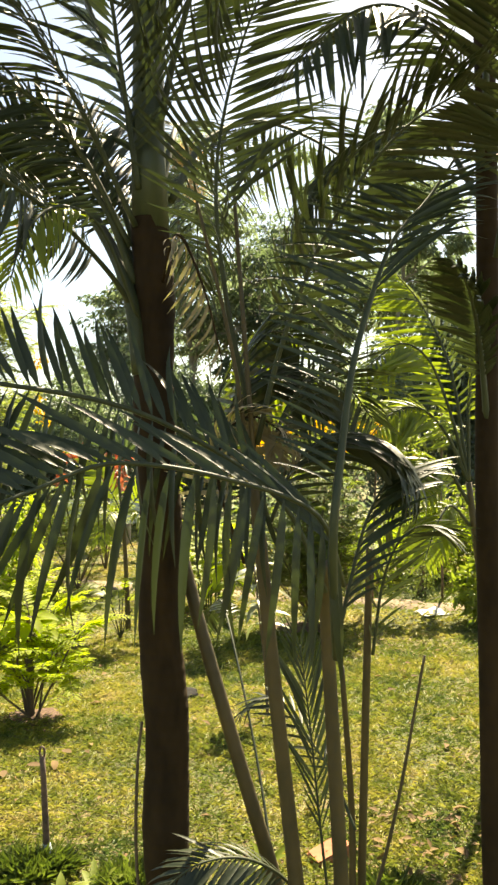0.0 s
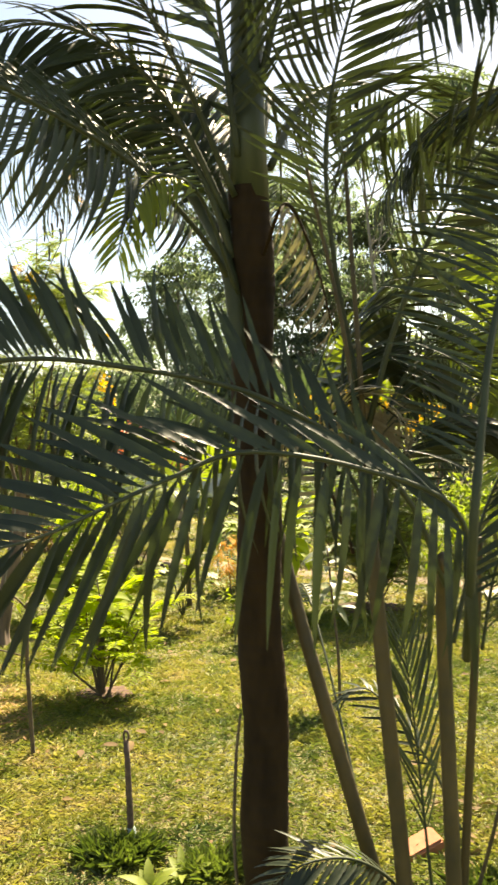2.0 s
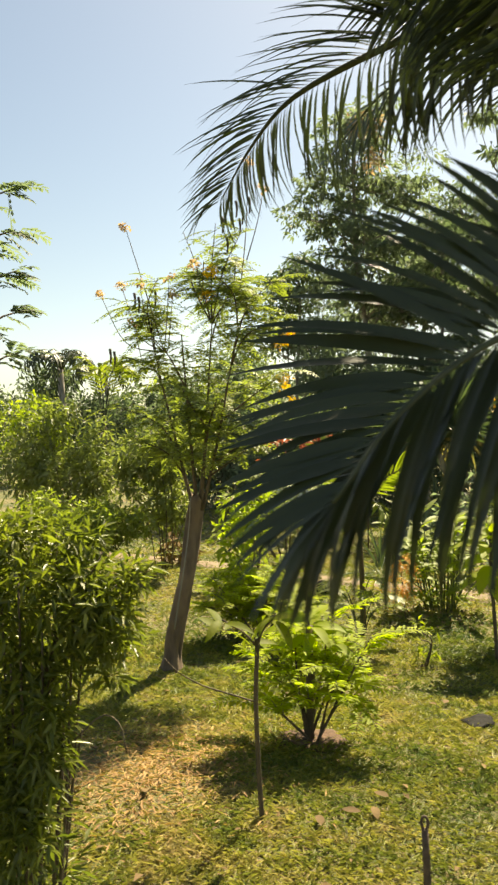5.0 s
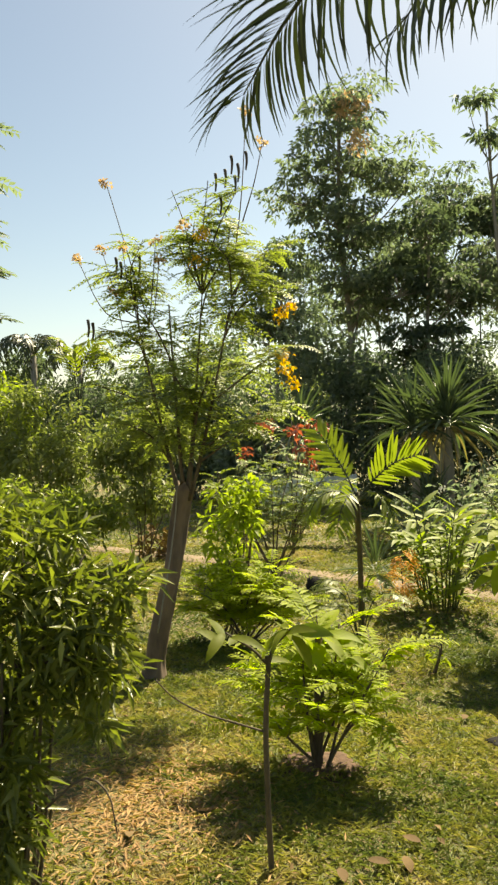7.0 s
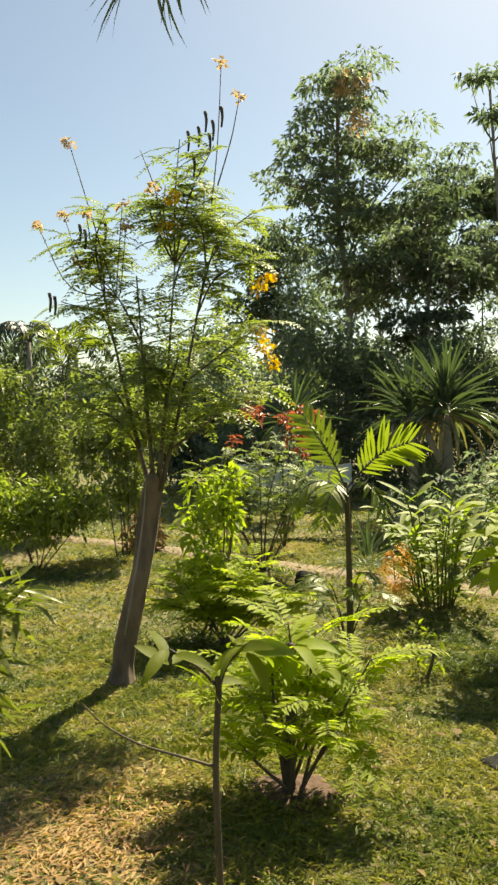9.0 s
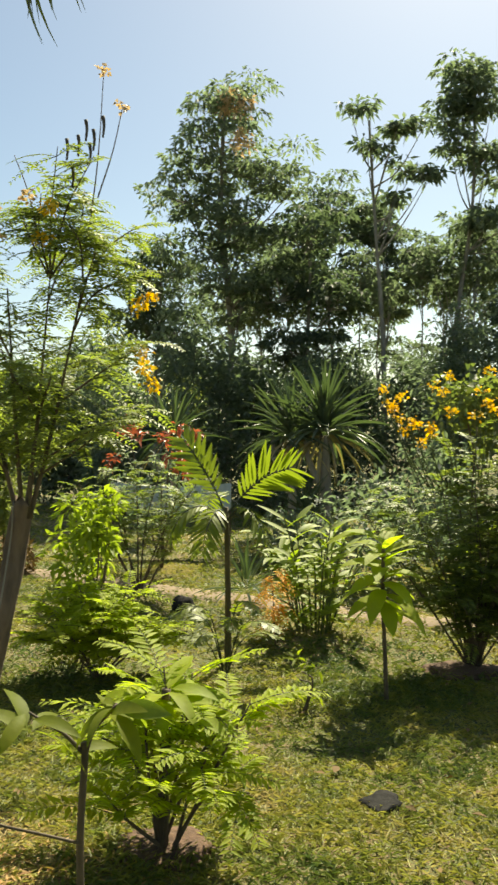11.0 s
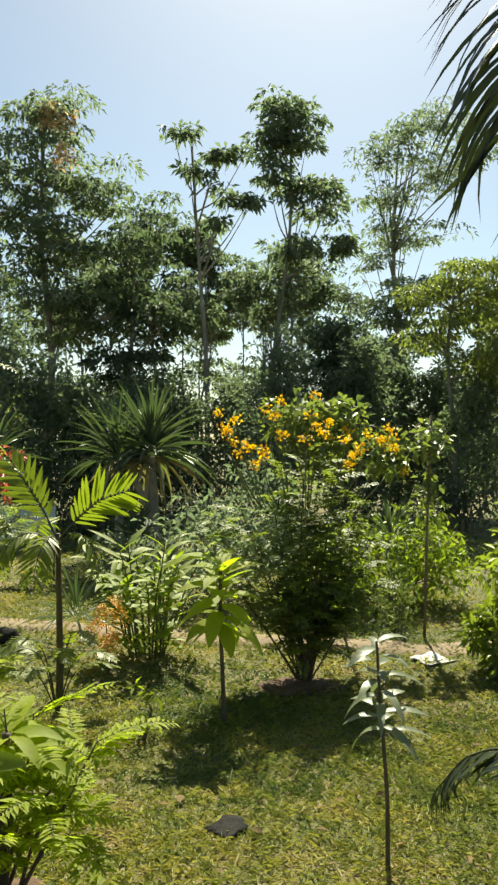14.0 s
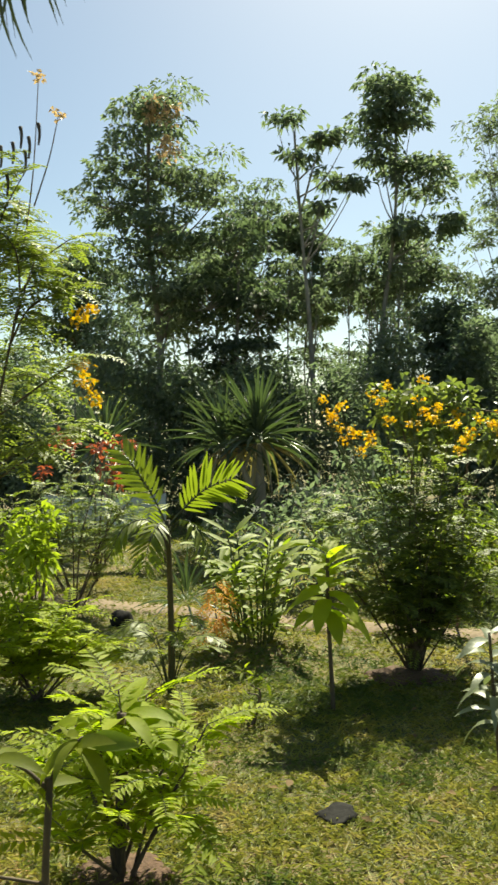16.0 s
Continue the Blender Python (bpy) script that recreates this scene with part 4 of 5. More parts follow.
for q in ENDS:
    b = Vector(q)
    near = min((p for ln in mains for p in ln if p.z < b.z - 0.25), key=lambda p: (p - b).length + 0.6 * abs(b.z - 0.45 - p.z), default=Vector((-2.19, 5.8, 1.05)))
    a = near.copy()
    ln = curve([a, a.lerp(b, 0.45) + Vector((0.05 * rng.normal(), 0.05 * rng.normal(), 0.05)), b], 14)
    part("branch", tubes([(ln, 0.007, 0.0025)], 6), TWIG, stump)
    for k in range(30):
        u = 0.25 + 0.75 * rng.random()
        i = min(int(u * 14), 13)
        bases.append(ln[i])
        w = rng.uniform(0, 2 * math.pi)
        ways.append((math.cos(w), math.sin(w), rng.uniform(-0.2, 0.6)))
        ribs.append(0.25 * rng.uniform(0.6, 1.25))
stalks = []
part("foliage", joined(pinnate(rng, bases, ways, ribs, 10, 0.040, 0.016, 0.35, stalks)), CROWN, stump)
tagged(part("leaf_stalk", tubes(stalks, 3), GREEN_STEM, stump), kind="stuff")
blossoms(stump, [(-2.04, 5.7, 2.62), (-2.06, 5.7, 2.46), (-1.57, 5.75, 2.12), (-1.56, 5.7, 1.87), (-1.5, 5.75, 1.71), (-1.55, 5.8, 1.8), (-1.52, 5.75, 2.16)], YELLOW, 40, 0.06, 9)
SEEDS = [(-2.66, 5.8, 2.99), (-2.86, 5.8, 2.53), (-2.55, 5.75, 2.58), (-2.32, 5.7, 2.6), (-2.7, 5.8, 2.58), (-2.62, 5.8, 2.32), (-1.67, 5.8, 3.18), (-1.77, 5.8, 3.37), (-2.3, 5.7, 2.48), (-2.14, 5.7, 2.68)]
blossoms(stump, SEEDS, PEACH, 22, 0.04, 10)
sprigs(stump, [[(-2.4, 5.8, 2.1), (c[0] * 0.6 - 0.96, c[1], c[2] - 0.35), c] for c in SEEDS if c[0] < -2.2] + [[(-1.85, 5.8, 2.5), (-1.8, 5.8, 2.9), (-1.77, 5.8, 3.37)], [(-1.8, 5.8, 2.7), (-1.72, 5.8, 2.95), (-1.67, 5.8, 3.18)], [(-2.1, 5.8, 2.4), (-2.16, 5.8, 2.7), (-2.24, 5.8, 2.92)]], TWIG, 0.0045)
for x, z in ((-2.6, 2.52), (-2.57, 2.49), (-2.45, 2.53), (-2.79, 2.14), (-2.76, 2.12), (-1.86, 3.1), (-1.82, 3.05), (-1.9, 3.02), (-1.77, 3.12), (-1.96, 3.0), (-1.93, 2.86), (-1.84, 2.98)):
    part("seed_pod", tubes([(curve([(x, 5.78, z), (x + 0.006, 5.78, z - 0.05), (x, 5.78, z - 0.11)], 6), 0.011, 0.006)], 6), POD, stump)

# ---- the dense bush of narrow leaves ----
willow = thing("narrow_leaved_bush", -1.86, 2.64, "dense dark bush with narrow drooping leaves", "bush")
rng = np.random.default_rng(31)
for k in range(16):
    w = k * 2.4
    part("stem", tubes([(curve([(-1.9 + 0.05 * math.cos(w), 2.66 + 0.05 * math.sin(w), -0.03), (-1.86 + 0.08 * math.cos(w), 2.64 + 0.08 * math.sin(w), 0.45), (-1.84 + 0.11 * math.cos(w), 2.64 + 0.11 * math.sin(w), 0.7 + 0.03 * k)], 10), 0.007, 0.003)], 6), TWIG, willow)
for q in ((-1.6, 2.62, 1.12), (-1.66, 2.66, 1.2), (-1.8, 2.66, 1.26), (-2.0, 2.66, 1.26), (-1.58, 2.6, 1.0)):
    part("branch", tubes([(curve([(-1.86, 2.64, 0.72), (-1.8, 2.63, 0.95), q], 8), 0.006, 0.002)], 5), TWIG, willow)
soup = cloud(rng, [
    (-1.88, 2.67, 1.25, 0.10, 0.12, 0.045), (-1.72, 2.68, 1.22, 0.06, 0.08, 0.03), (-2.03, 2.67, 1.24, 0.10, 0.12, 0.06), (-1.57, 2.66, 1.14, 0.045, 0.06, 0.03),
    (-1.77, 2.63, 1.155, 0.12, 0.14, 0.04), (-1.63, 2.63, 1.11, 0.07, 0.09, 0.045), (-1.71, 2.63, 1.04, 0.10, 0.13, 0.07), (-1.61, 2.61, 1.0, 0.055, 0.07, 0.07), (-1.62, 2.58, 0.9, 0.03, 0.035, 0.05),
    (-1.83, 2.63, 0.91, 0.09, 0.11, 0.10), (-1.86, 2.6, 0.72, 0.08, 0.10, 0.10), (-1.9, 2.56, 0.55, 0.09, 0.10, 0.11), (-1.68, 2.63, 0.96, 0.07, 0.09, 0.04),
    (-1.79, 2.52, 0.82, 0.05, 0.055, 0.085), (-1.8, 2.5, 0.68, 0.055, 0.055, 0.09), (-1.83, 2.49, 0.5, 0.07, 0.07, 0.1),
    (-1.98, 2.63, 1.08, 0.14, 0.17, 0.10), (-2.03, 2.63, 0.82, 0.16, 0.18, 0.2), (-2.0, 2.6, 0.5, 0.14, 0.15, 0.16), (-1.95, 2.6, 0.25, 0.16, 0.16, 0.16)], 9800, 0.055, 0.19, 0.2, 0.25, 9, 0.62)
part("foliage", joined(soup), WILLOWY, willow)
part("dry_shoot", tubes([(curve([(-1.7, 2.52, 0.72), (-1.61, 2.49, 0.8), (-1.55, 2.46, 0.79), (-1.53, 2.45, 0.72)], 8), 0.003, 0.0015)], 5), TWIG, willow)

lefttree = thing("roadside_tree", -3.5, 5.0, "slim tree with pinnate green leaves at branch ends", "tree")
part("trunk", tubes([(curve([(-3.5, 5.0, -0.1), (-3.45, 5.0, 1.5), (-3.5, 5.0, 3.6)], 14), 0.06, 0.03)], 8), BARK, lefttree)
rng = np.random.default_rng(33)
bases, ways, ribs = [], [], []
for z in (2.05, 2.3, 2.55, 2.8, 3.05):
    ln = curve([(-3.47, 5.0, z - 0.25), (-3.24, 5.0, z - 0.05), (-3.08, 5.0, z)], 6)
    part("branch", tubes([(ln, 0.01, 0.004)], 5), BARK, lefttree)
    for k in range(9):
        bases.append(ln[rng.integers(2, 7)])
        ways.append((0.8 + 0.4 * rng.normal(), 0.5 * rng.normal(), 0.15 + 0.3 * rng.normal()))
        ribs.append(0.2 * rng.uniform(0.7, 1.1))
part("foliage", joined(pinnate(rng, bases, ways, ribs, 7, 0.07, 0.03, 0.3)), HAZY_FOREST, lefttree)

# ---- saplings on the lawn ----
lime = thing("sapling", -0.17, 6.19, "sapling with large glowing lime-green leaves", "sapling")
part("stem", tubes([(curve([(-0.17, 6.19, -0.13), (-0.185, 6.19, 0.2), (-0.2, 6.19, 0.5), (-0.2, 6.19, 0.8)], 14), 0.014, 0.010)], 8), TWIG, lime)
rnd = random.Random(12)
specs = []
for k in range(26):
    w = k * 2.4 + rnd.uniform(-0.3, 0.3)
    tier = k / 25
    z = 0.45 + 0.36 * tier
    rise = -0.35 + 1.35 * tier + rnd.uniform(-0.15, 0.15)
    specs.append(((-0.2, 6.19, z), (math.cos(w), math.sin(w), rise), (0, -0.15, 1), rnd.uniform(0.24, 0.33), rnd.uniform(0.085, 0.115), rnd.choice((1, 2, 2, 3))))
specs.append(((-0.22, 6.19, 0.85), (-0.75, -0.1, 0.45), (0.1, -0.2, 1), 0.30, 0.10, 3))
big_leaves(lime, LIMES, LIME, specs)

silver = thing("sapling", 0.055, 4.34, "slender sapling with drooping silvery leaves", "sapling")
part("stem", tubes([(curve([(0.06, 4.34, -0.04), (0.055, 4.34, 0.25), (0.03, 4.34, 0.55), (0.01, 4.34, 0.82)], 16), 0.0095, 0.005)], 8), TWIG, silver)
rnd = random.Random(14)
specs = []
for k in range(22):
    w = k * 2.4 + rnd.uniform(-0.3, 0.3)
    z = 0.48 + 0.33 * (k / 21)
    x = 0.035 - 0.03 * (k / 21)
    specs.append(((x, 4.34, z), (math.cos(w), 0.8 * math.sin(w), 0.25 + rnd.uniform(-0.2, 0.4)), (rnd.uniform(-0.3, 0.3), -0.2, 1), rnd.uniform(0.11, 0.19), rnd.uniform(0.032, 0.044), rnd.choice((1, 2, 2, 3, 3))))
big_leaves(silver, SILVERS, SILVER, specs)

areca = thing("young_palm", -1.12, 6.9, "young feather palm with stiff upright fronds", "palm")
part("trunk", tubes([(curve([(-1.12, 6.9, -0.13), (-1.125, 6.9, 0.4), (-1.14, 6.9, 0.95)], 14), 0.026, 0.016)], 9), CANE, areca)
for k, (pts, lf, ln) in enumerate((
        ([(-1.14, 6.9, 0.9), (-1.22, 6.9, 1.08), (-1.32, 6.9, 1.25), (-1.42, 6.88, 1.4)], PALM_YOUNG_LIT, 0.20),
        ([(-1.14, 6.9, 0.9), (-1.02, 6.88, 1.04), (-0.88, 6.86, 1.16), (-0.72, 6.84, 1.22)], PALM_YOUNG_LIT, 0.25),
        ([(-1.14, 6.9, 0.85), (-1.28, 6.85, 0.96), (-1.42, 6.8, 0.92), (-1.5, 6.78, 0.78)], PALM_YOUNG_LIT, 0.22),
        ([(-1.14, 6.9, 0.85), (-1.05, 6.8, 0.96), (-0.95, 6.7, 0.92), (-0.88, 6.65, 0.78)], PALM_YOUNG_LIT, 0.22),
        ([(-1.14, 6.9, 0.85), (-1.18, 6.75, 0.95), (-1.24, 6.6, 0.88), (-1.28, 6.52, 0.72)], PALM_YOUNG_LIT, 0.2),
        ([(-1.14, 6.9, 0.85), (-1.2, 7.1, 1.0), (-1.26, 7.3, 1.0), (-1.3, 7.45, 0.85)], PALM_YOUNG_LIT, 0.22))):
    frond(areca, pts, 14, ln * (1.1 if k < 2 else 0.95), 0.034 if k < 2 else 0.026, (72, -62) if k < 2 else (5, -25), (28, 48), leaf=lf, bend=1, seed=90 + k, r0=0.007, start=0.3, taper=0.35)
for k, (dx, dy, dz) in enumerate(((-0.28, -0.2, 0.5), (0.3, -0.25, 0.42), (0.05, -0.35, 0.46), (-0.3, 0.1, 0.4), (0.32, 0.0, 0.3), (0.18, -0.3, 0.55), (-0.16, -0.34, 0.36), (-0.36, -0.1, 0.3))):
    b = Vector((-1.13, 6.55, gz(-1.13, 6.55)))
    if k == 0:
        fern = thing("fern", -1.13, 6.55, "low fern with yellow-green arching fronds", "fern")
    frond(fern, [b, b + Vector((dx * 0.3, dy * 0.3, dz * 0.8)), b + Vector((dx * 0.7, dy * 0.7, dz)), b + Vector((dx * 1.1, dy * 1.1, dz * 0.92))], 20, 0.10, 0.021, (5, -5), (20, 45), leaf=PALM_YOUNG_LIT, bend=1, seed=100 + k, r0=0.005, start=0.35)

# ginger clump: leaning stems with two rows of leaves
ginger = thing("ginger_clump", -0.47, 7.75, "clump of leafy green ginger stems", "plant")
rnd = random.Random(16)
for k in range(24):
    w = k * 2.4
    r = 0.1 + 0.5 * rnd.random()
    b = Vector((-0.47 + 0.12 * math.cos(w), 7.75 + 0.12 * math.sin(w), -0.13))
    tip = Vector((-0.52 + r * math.cos(w), 7.75 + r * 0.8 * math.sin(w), rnd.uniform(0.45, 0.86)))
    ln = curve([b, b.lerp(tip, 0.5) + Vector((0, 0, 0.12)), tip], 12)
    st = part("stem", tubes([(ln, 0.008, 0.004)], 6), GREEN_STEM, ginger)
    for i in range(9):
        u = 0.14 + 0.86 * i / 8
        q = min(int(u * 12), 11)
        p, t = ln[q], (ln[q + 1] - ln[q]).normalized()
        side = Vector((math.cos(w + 1.57), math.sin(w + 1.57), 0)) * (1 if i % 2 else -1)
        part("leaf", FRESHES[rnd.randrange(3)], FRESH, st, "", frame_of(p, side * 0.8 + t * 0.6, Z + Vector((0, -0.3, 0)), rnd.uniform(0.19, 0.28), rnd.uniform(0.042, 0.058)))

dry_fern = thing("withered_fern", -0.8, 7.3, "withered orange fern fronds beside the ginger", "fern")
rng = np.random.default_rng(17)
bases = [(-0.8 + rng.uniform(-0.03, 0.03), 7.3, 0.46 - 0.018 * k) for k in range(20)]
part("foliage", joined(pinnate(rng, bases, [(rng.normal() * 0.5 + 0.2, -0.4, 0.1) for b in bases], [0.17] * 20, 10, 0.045, 0.011, 0.9)), ORANGE, dry_fern)
part("stem", tubes([(curve([(-0.78, 7.32, -0.12), (-0.80, 7.3, 0.2), (-0.82, 7.3, 0.45)], 8), 0.006, 0.004)], 5), TWIG, dry_fern)

# red-leaved shrub
red = thing("red_leaved_shrub", -1.95, 10.3, "shrub with coral-red leaf tips", "shrub")
rng = np.random.default_rng(18)
for k, q in enumerate([(-2.3, 10.2, 1.4), (-1.95, 10.3, 1.5), (-1.7, 10.2, 1.35), (-1.85, 10.1, 1.1)]):
    part("stem", tubes([(curve([(-1.95, 10.3, -0.12), (q[0] * 0.6 - 0.78, 10.25, 0.7), q], 10), 0.012, 0.005)], 6), TWIG, red)
part("foliage", joined(cloud(rng, [(-2.3, 10.2, 1.42, 0.2, 0.2, 0.13), (-1.78, 10.1, 1.12, 0.17, 0.2, 0.18), (-1.62, 10.2, 1.42, 0.16, 0.2, 0.1), (-1.95, 10.2, 1.38, 0.12, 0.12, 0.1), (-2.45, 10.2, 1.15, 0.12, 0.12, 0.1)], 300, 0.08, 0.5, 0.5, 0.3, 10, 0.35)), RED, red)
part("green_foliage", joined(cloud(rng, [(-2.0, 10.3, 0.8, 0.5, 0.4, 0.4)], 700, 0.08, 0.4, 0.5, 0.3, 12, 0.3)), HAZY_FOREST, red)


# ---- strap-leaved plants ----
def strap_plant(x, y, head, r, n, label, seed, trunk_r=0.09, dry=10):
    root = thing("dracaena", x, y, label, "dracaena", "strap-leaved plants")
    rnd = random.Random(seed)
    if head > 0.5:
        part("trunk", tubes([(curve([(x, y, gz(x, y) - 0.03), (x + 0.03, y, head * 0.5), (x - 0.02, y, head)], 12), trunk_r, trunk_r * 0.8)], 10), BARK_PALE, root)
        part("limb", tubes([(curve([(x + 0.01, y, head * 0.45), (x - 0.2, y, head * 0.75), (x - 0.25, y + 0.05, head + 0.05)], 8), trunk_r * 0.6, trunk_r * 0.45)], 8), BARK_PALE, root)
    for k in range(n):
        w, t = k * 2.39996, (k + 0.5) / n
        rise = math.sin(radians(-4 + 92 * t))
        d = Vector((math.cos(w) * math.sqrt(max(0.03, 1 - rise * rise)), math.sin(w) * math.sqrt(max(0.03, 1 - rise * rise)), rise))
        d = (d + Vector((rnd.uniform(-0.22, 0.22), rnd.uniform(-0.22, 0.22), rnd.uniform(-0.16, 0.16)))).normalized()
        part("leaf", STRAPS[rnd.choice((2, 3)) if rise < 0.4 else rnd.choice((1, 2, 2)) if rise < 0.75 else rnd.choice((0, 1, 1, 2))], STRAP, root, "", frame_of((x + d.x * 0.06, y + d.y * 0.06, head + 0.02 + 0.12 * t), d, Z + d * -0.3 + Vector((0.01, 0, 0)), r * rnd.uniform(0.6, 1.12), 0.046 * r / 0.9 * rnd.uniform(0.8, 1.2)))
    for k in range(dry):
        w = rnd.uniform(0, 6.28)
        d = Vector((math.cos(w), math.sin(w), rnd.uniform(-0.7, 0.15)))
        part("dry_leaf", STRAPS_DRY[k % 2], STRAP_DRY, root, "", frame_of((x + d.x * 0.05, y + d.y * 0.05, head), d, Z, r * 0.85, 0.035))
    return root


strap_plant(0.02, 12.0, 1.38, 0.95, 120, "large dracaena with a mop of dark strap leaves", 51, 0.08, 26)
strap_plant(-0.42, 12.1, 1.3, 0.85, 80, "dracaena head of dark strap leaves", 52, 0.06, 10)
strap_plant(-2.1, 13.0, 1.2, 0.85, 70, "dracaena head of dark strap leaves", 53, 0.07, 4)
strap_plant(-0.25, 11.5, 0.3, 0.6, 40, "low rosette of dark strap leaves", 54, 0.05, 3)
strap_plant(2.1, 9.0, 0.55, 0.4, 50, "small dracaena on a thin stem", 55, 0.025, 4)
strap_plant(-1.0, 8.3, 0.05, 0.42, 26, "low rosette of strap leaves", 56, 0.03, 2)


# ---- plain leafy bushes ----
def leafy_bush(x, y, clumps, n, size, slim, material, label, seed, name="bush", sub=16, stems=7, up=0.5, spread=0.24):
    rng = np.random.default_rng(seed)
    root = thing(name, x, y, label, "bush")
    for k in range(stems):
        c = clumps[k % len(clumps)]
        q = Vector(c[:3]) + Vector(rng.uniform(-0.5, 0.5, 3)) * min(c[3:6])
        part("stem", tubes([(curve([(x + 0.05 * rng.normal(), y + 0.05 * rng.normal(), gz(x, y) - 0.03), Vector((x, y, gz(x, y))).lerp(q, 0.55) + Vector((0.05, 0, 0.05)), q], 8), 0.006 + 0.004 * c[5], 0.004)], 5), TWIG, root)
    part("foliage", joined(cloud(rng, clumps, n, size, slim, up, 0.25, sub, spread)), material, root)
    return root


leafy_bush(-2.1, 6.85, [(-2.08, 6.85, 0.55, 0.2, 0.25, 0.55), (-1.98, 6.8, 0.85, 0.14, 0.2, 0.25)], 1100, 0.075, 0.4, FRESH, "upright bush of bright green leaves behind the trunk", 61)
leafy_bush(-4.3, 8.9, [(-4.85, 8.9, 0.66, 0.28, 0.3, 0.17), (-4.5, 8.8, 0.5, 0.2, 0.25, 0.2), (-4.2, 8.9, 0.62, 0.26, 0.3, 0.15), (-3.95, 8.85, 0.46, 0.2, 0.2, 0.16), (-3.7, 8.9, 0.55, 0.17, 0.2, 0.15), (-4.45, 8.9, 0.3, 0.5, 0.35, 0.1)], 3400, 0.085, 0.34, FEATHER, "spreading sunlit bush with light green foliage", 62, spread=0.5)
leafy_bush(-5.3, 10.6, [(-5.33, 10.6, 1.0, 0.68, 0.5, 0.5), (-5.8, 10.6, 1.25, 0.45, 0.4, 0.6), (-4.79, 10.6, 1.2, 0.33, 0.3, 0.55), (-5.39, 10.6, 1.75, 0.28, 0.25, 0.3), (-5.1, 10.6, 0.4, 0.6, 0.4, 0.4)], 7600, 0.085, 0.36, FOREST_LIGHT, "dense dark green garden bush", 621, spread=0.42)
leafy_bush(-5.8, 11.0, [(-5.76, 10.9, 1.84, 0.36, 0.3, 0.28), (-5.53, 10.9, 1.5, 0.35, 0.3, 0.18), (-6.25, 10.9, 1.77, 0.3, 0.3, 0.3)], 700, 0.10, 0.4, FRESH, "bush with yellowing leaves", 622, stems=9, spread=0.45)
leafy_bush(-3.6, 9.6, [(-3.86, 9.6, 1.31, 0.3, 0.25, 0.3), (-3.4, 9.6, 1.43, 0.3, 0.25, 0.25), (-4.07, 9.6, 1.0, 0.18, 0.2, 0.25), (-3.6, 9.6, 1.12, 0.26, 0.2, 0.25), (-3.14, 9.6, 1.24, 0.2, 0.2, 0.22), (-3.6, 9.7, 0.7, 0.4, 0.3, 0.3)], 4200, 0.085, 0.38, FOREST_LIGHT, "bush with light green sunlit foliage", 63)
spray = thing("cane_palm", -5.05, 11.5, "slender palm with yellow-green arching fronds", "palm")
part("trunk", tubes([(curve([(-5.05, 11.5, gz(-5.05, 11.5) - 0.03), (-5.03, 11.5, 0.9), (-5.05, 11.5, 1.75)], 10), 0.035, 0.025)], 8), CANE, spray)
for k in range(9):
    w = k * 2.4
    b, o = Vector((-5.05, 11.5, 1.7)), Vector((math.cos(w), math.sin(w) * 0.7, 0))
    frond(spray, [b, b + o * 0.12 + Z * (0.45 + 0.03 * k), b + o * 0.32 + Z * (0.75 + 0.03 * k), b + o * 0.6 + Z * (0.72 + 0.02 * k)], 16, 0.24, 0.03, (10, -25), (30, 55), leaf=PALM_YOUNG_LIT, bend=2, seed=140 + k, r0=0.008, start=0.3)
leafy_bush(-3.55, 10.0, [(-3.55, 10.0, 0.05, 0.3, 0.25, 0.18)], 260, 0.12, 0.3, LITTER, "low mound of withered brown fronds", 65, stems=3)
leafy_bush(1.3, 8.6, [(1.3, 8.6, 0.3, 0.45, 0.4, 0.4), (1.9, 8.8, 0.3, 0.5, 0.4, 0.35), (2.6, 8.9, 0.3, 0.5, 0.4, 0.35)], 2600, 0.075, 0.3, FRESH, "low bush of light green leaves", 66)
leafy_bush(1.72, 8.0, [(1.72, 8.0, 0.2, 0.2, 0.2, 0.3)], 900, 0.035, 0.3, FOREST_LIGHT, "dry feathery herb with seed heads", 67, "herb")
leafy_bush(1.95, 6.75, [(1.95, 6.75, 0.15, 0.22, 0.25, 0.2), (2.05, 6.7, 0.42, 0.14, 0.2, 0.14), (1.82, 6.75, 0.3, 0.08, 0.15, 0.1)], 700, 0.10, 0.36, FEATHER, "small dark green garden bush", 68)
leafy_bush(2.2, 9.3, [(1.9, 9.3, 0.4, 0.45, 0.35, 0.4), (2.6, 9.3, 0.45, 0.45, 0.35, 0.45)], 2200, 0.09, 0.38, FEATHER, "sunlit green garden bush", 69)
leafy_bush(2.6, 7.0, [(2.6, 7.0, 0.6, 0.5, 0.5, 0.6), (2.3, 6.5, 0.15, 0.3, 0.3, 0.25)], 2000, 0.10, 0.4, FEATHER, "leafy green garden bush", 70)
leafy_bush(-0.66, 6.0, [(-0.66, 6.0, 0.1, 0.08, 0.08, 0.2)], 60, 0.06, 0.3, BROAD, "thin seedling on the lawn", 71, "seedling", 8, 2)
leafy_bush(0.3, 9.5, [(0.3, 9.5, 0.5, 0.6, 0.5, 0.55), (-0.5, 10.5, 0.25, 0.4, 0.4, 0.3), (0.9, 10.0, 0.7, 0.5, 0.5, 0.7)], 2600, 0.09, 0.4, HAZY_FOREST, "dark green garden bush", 72)


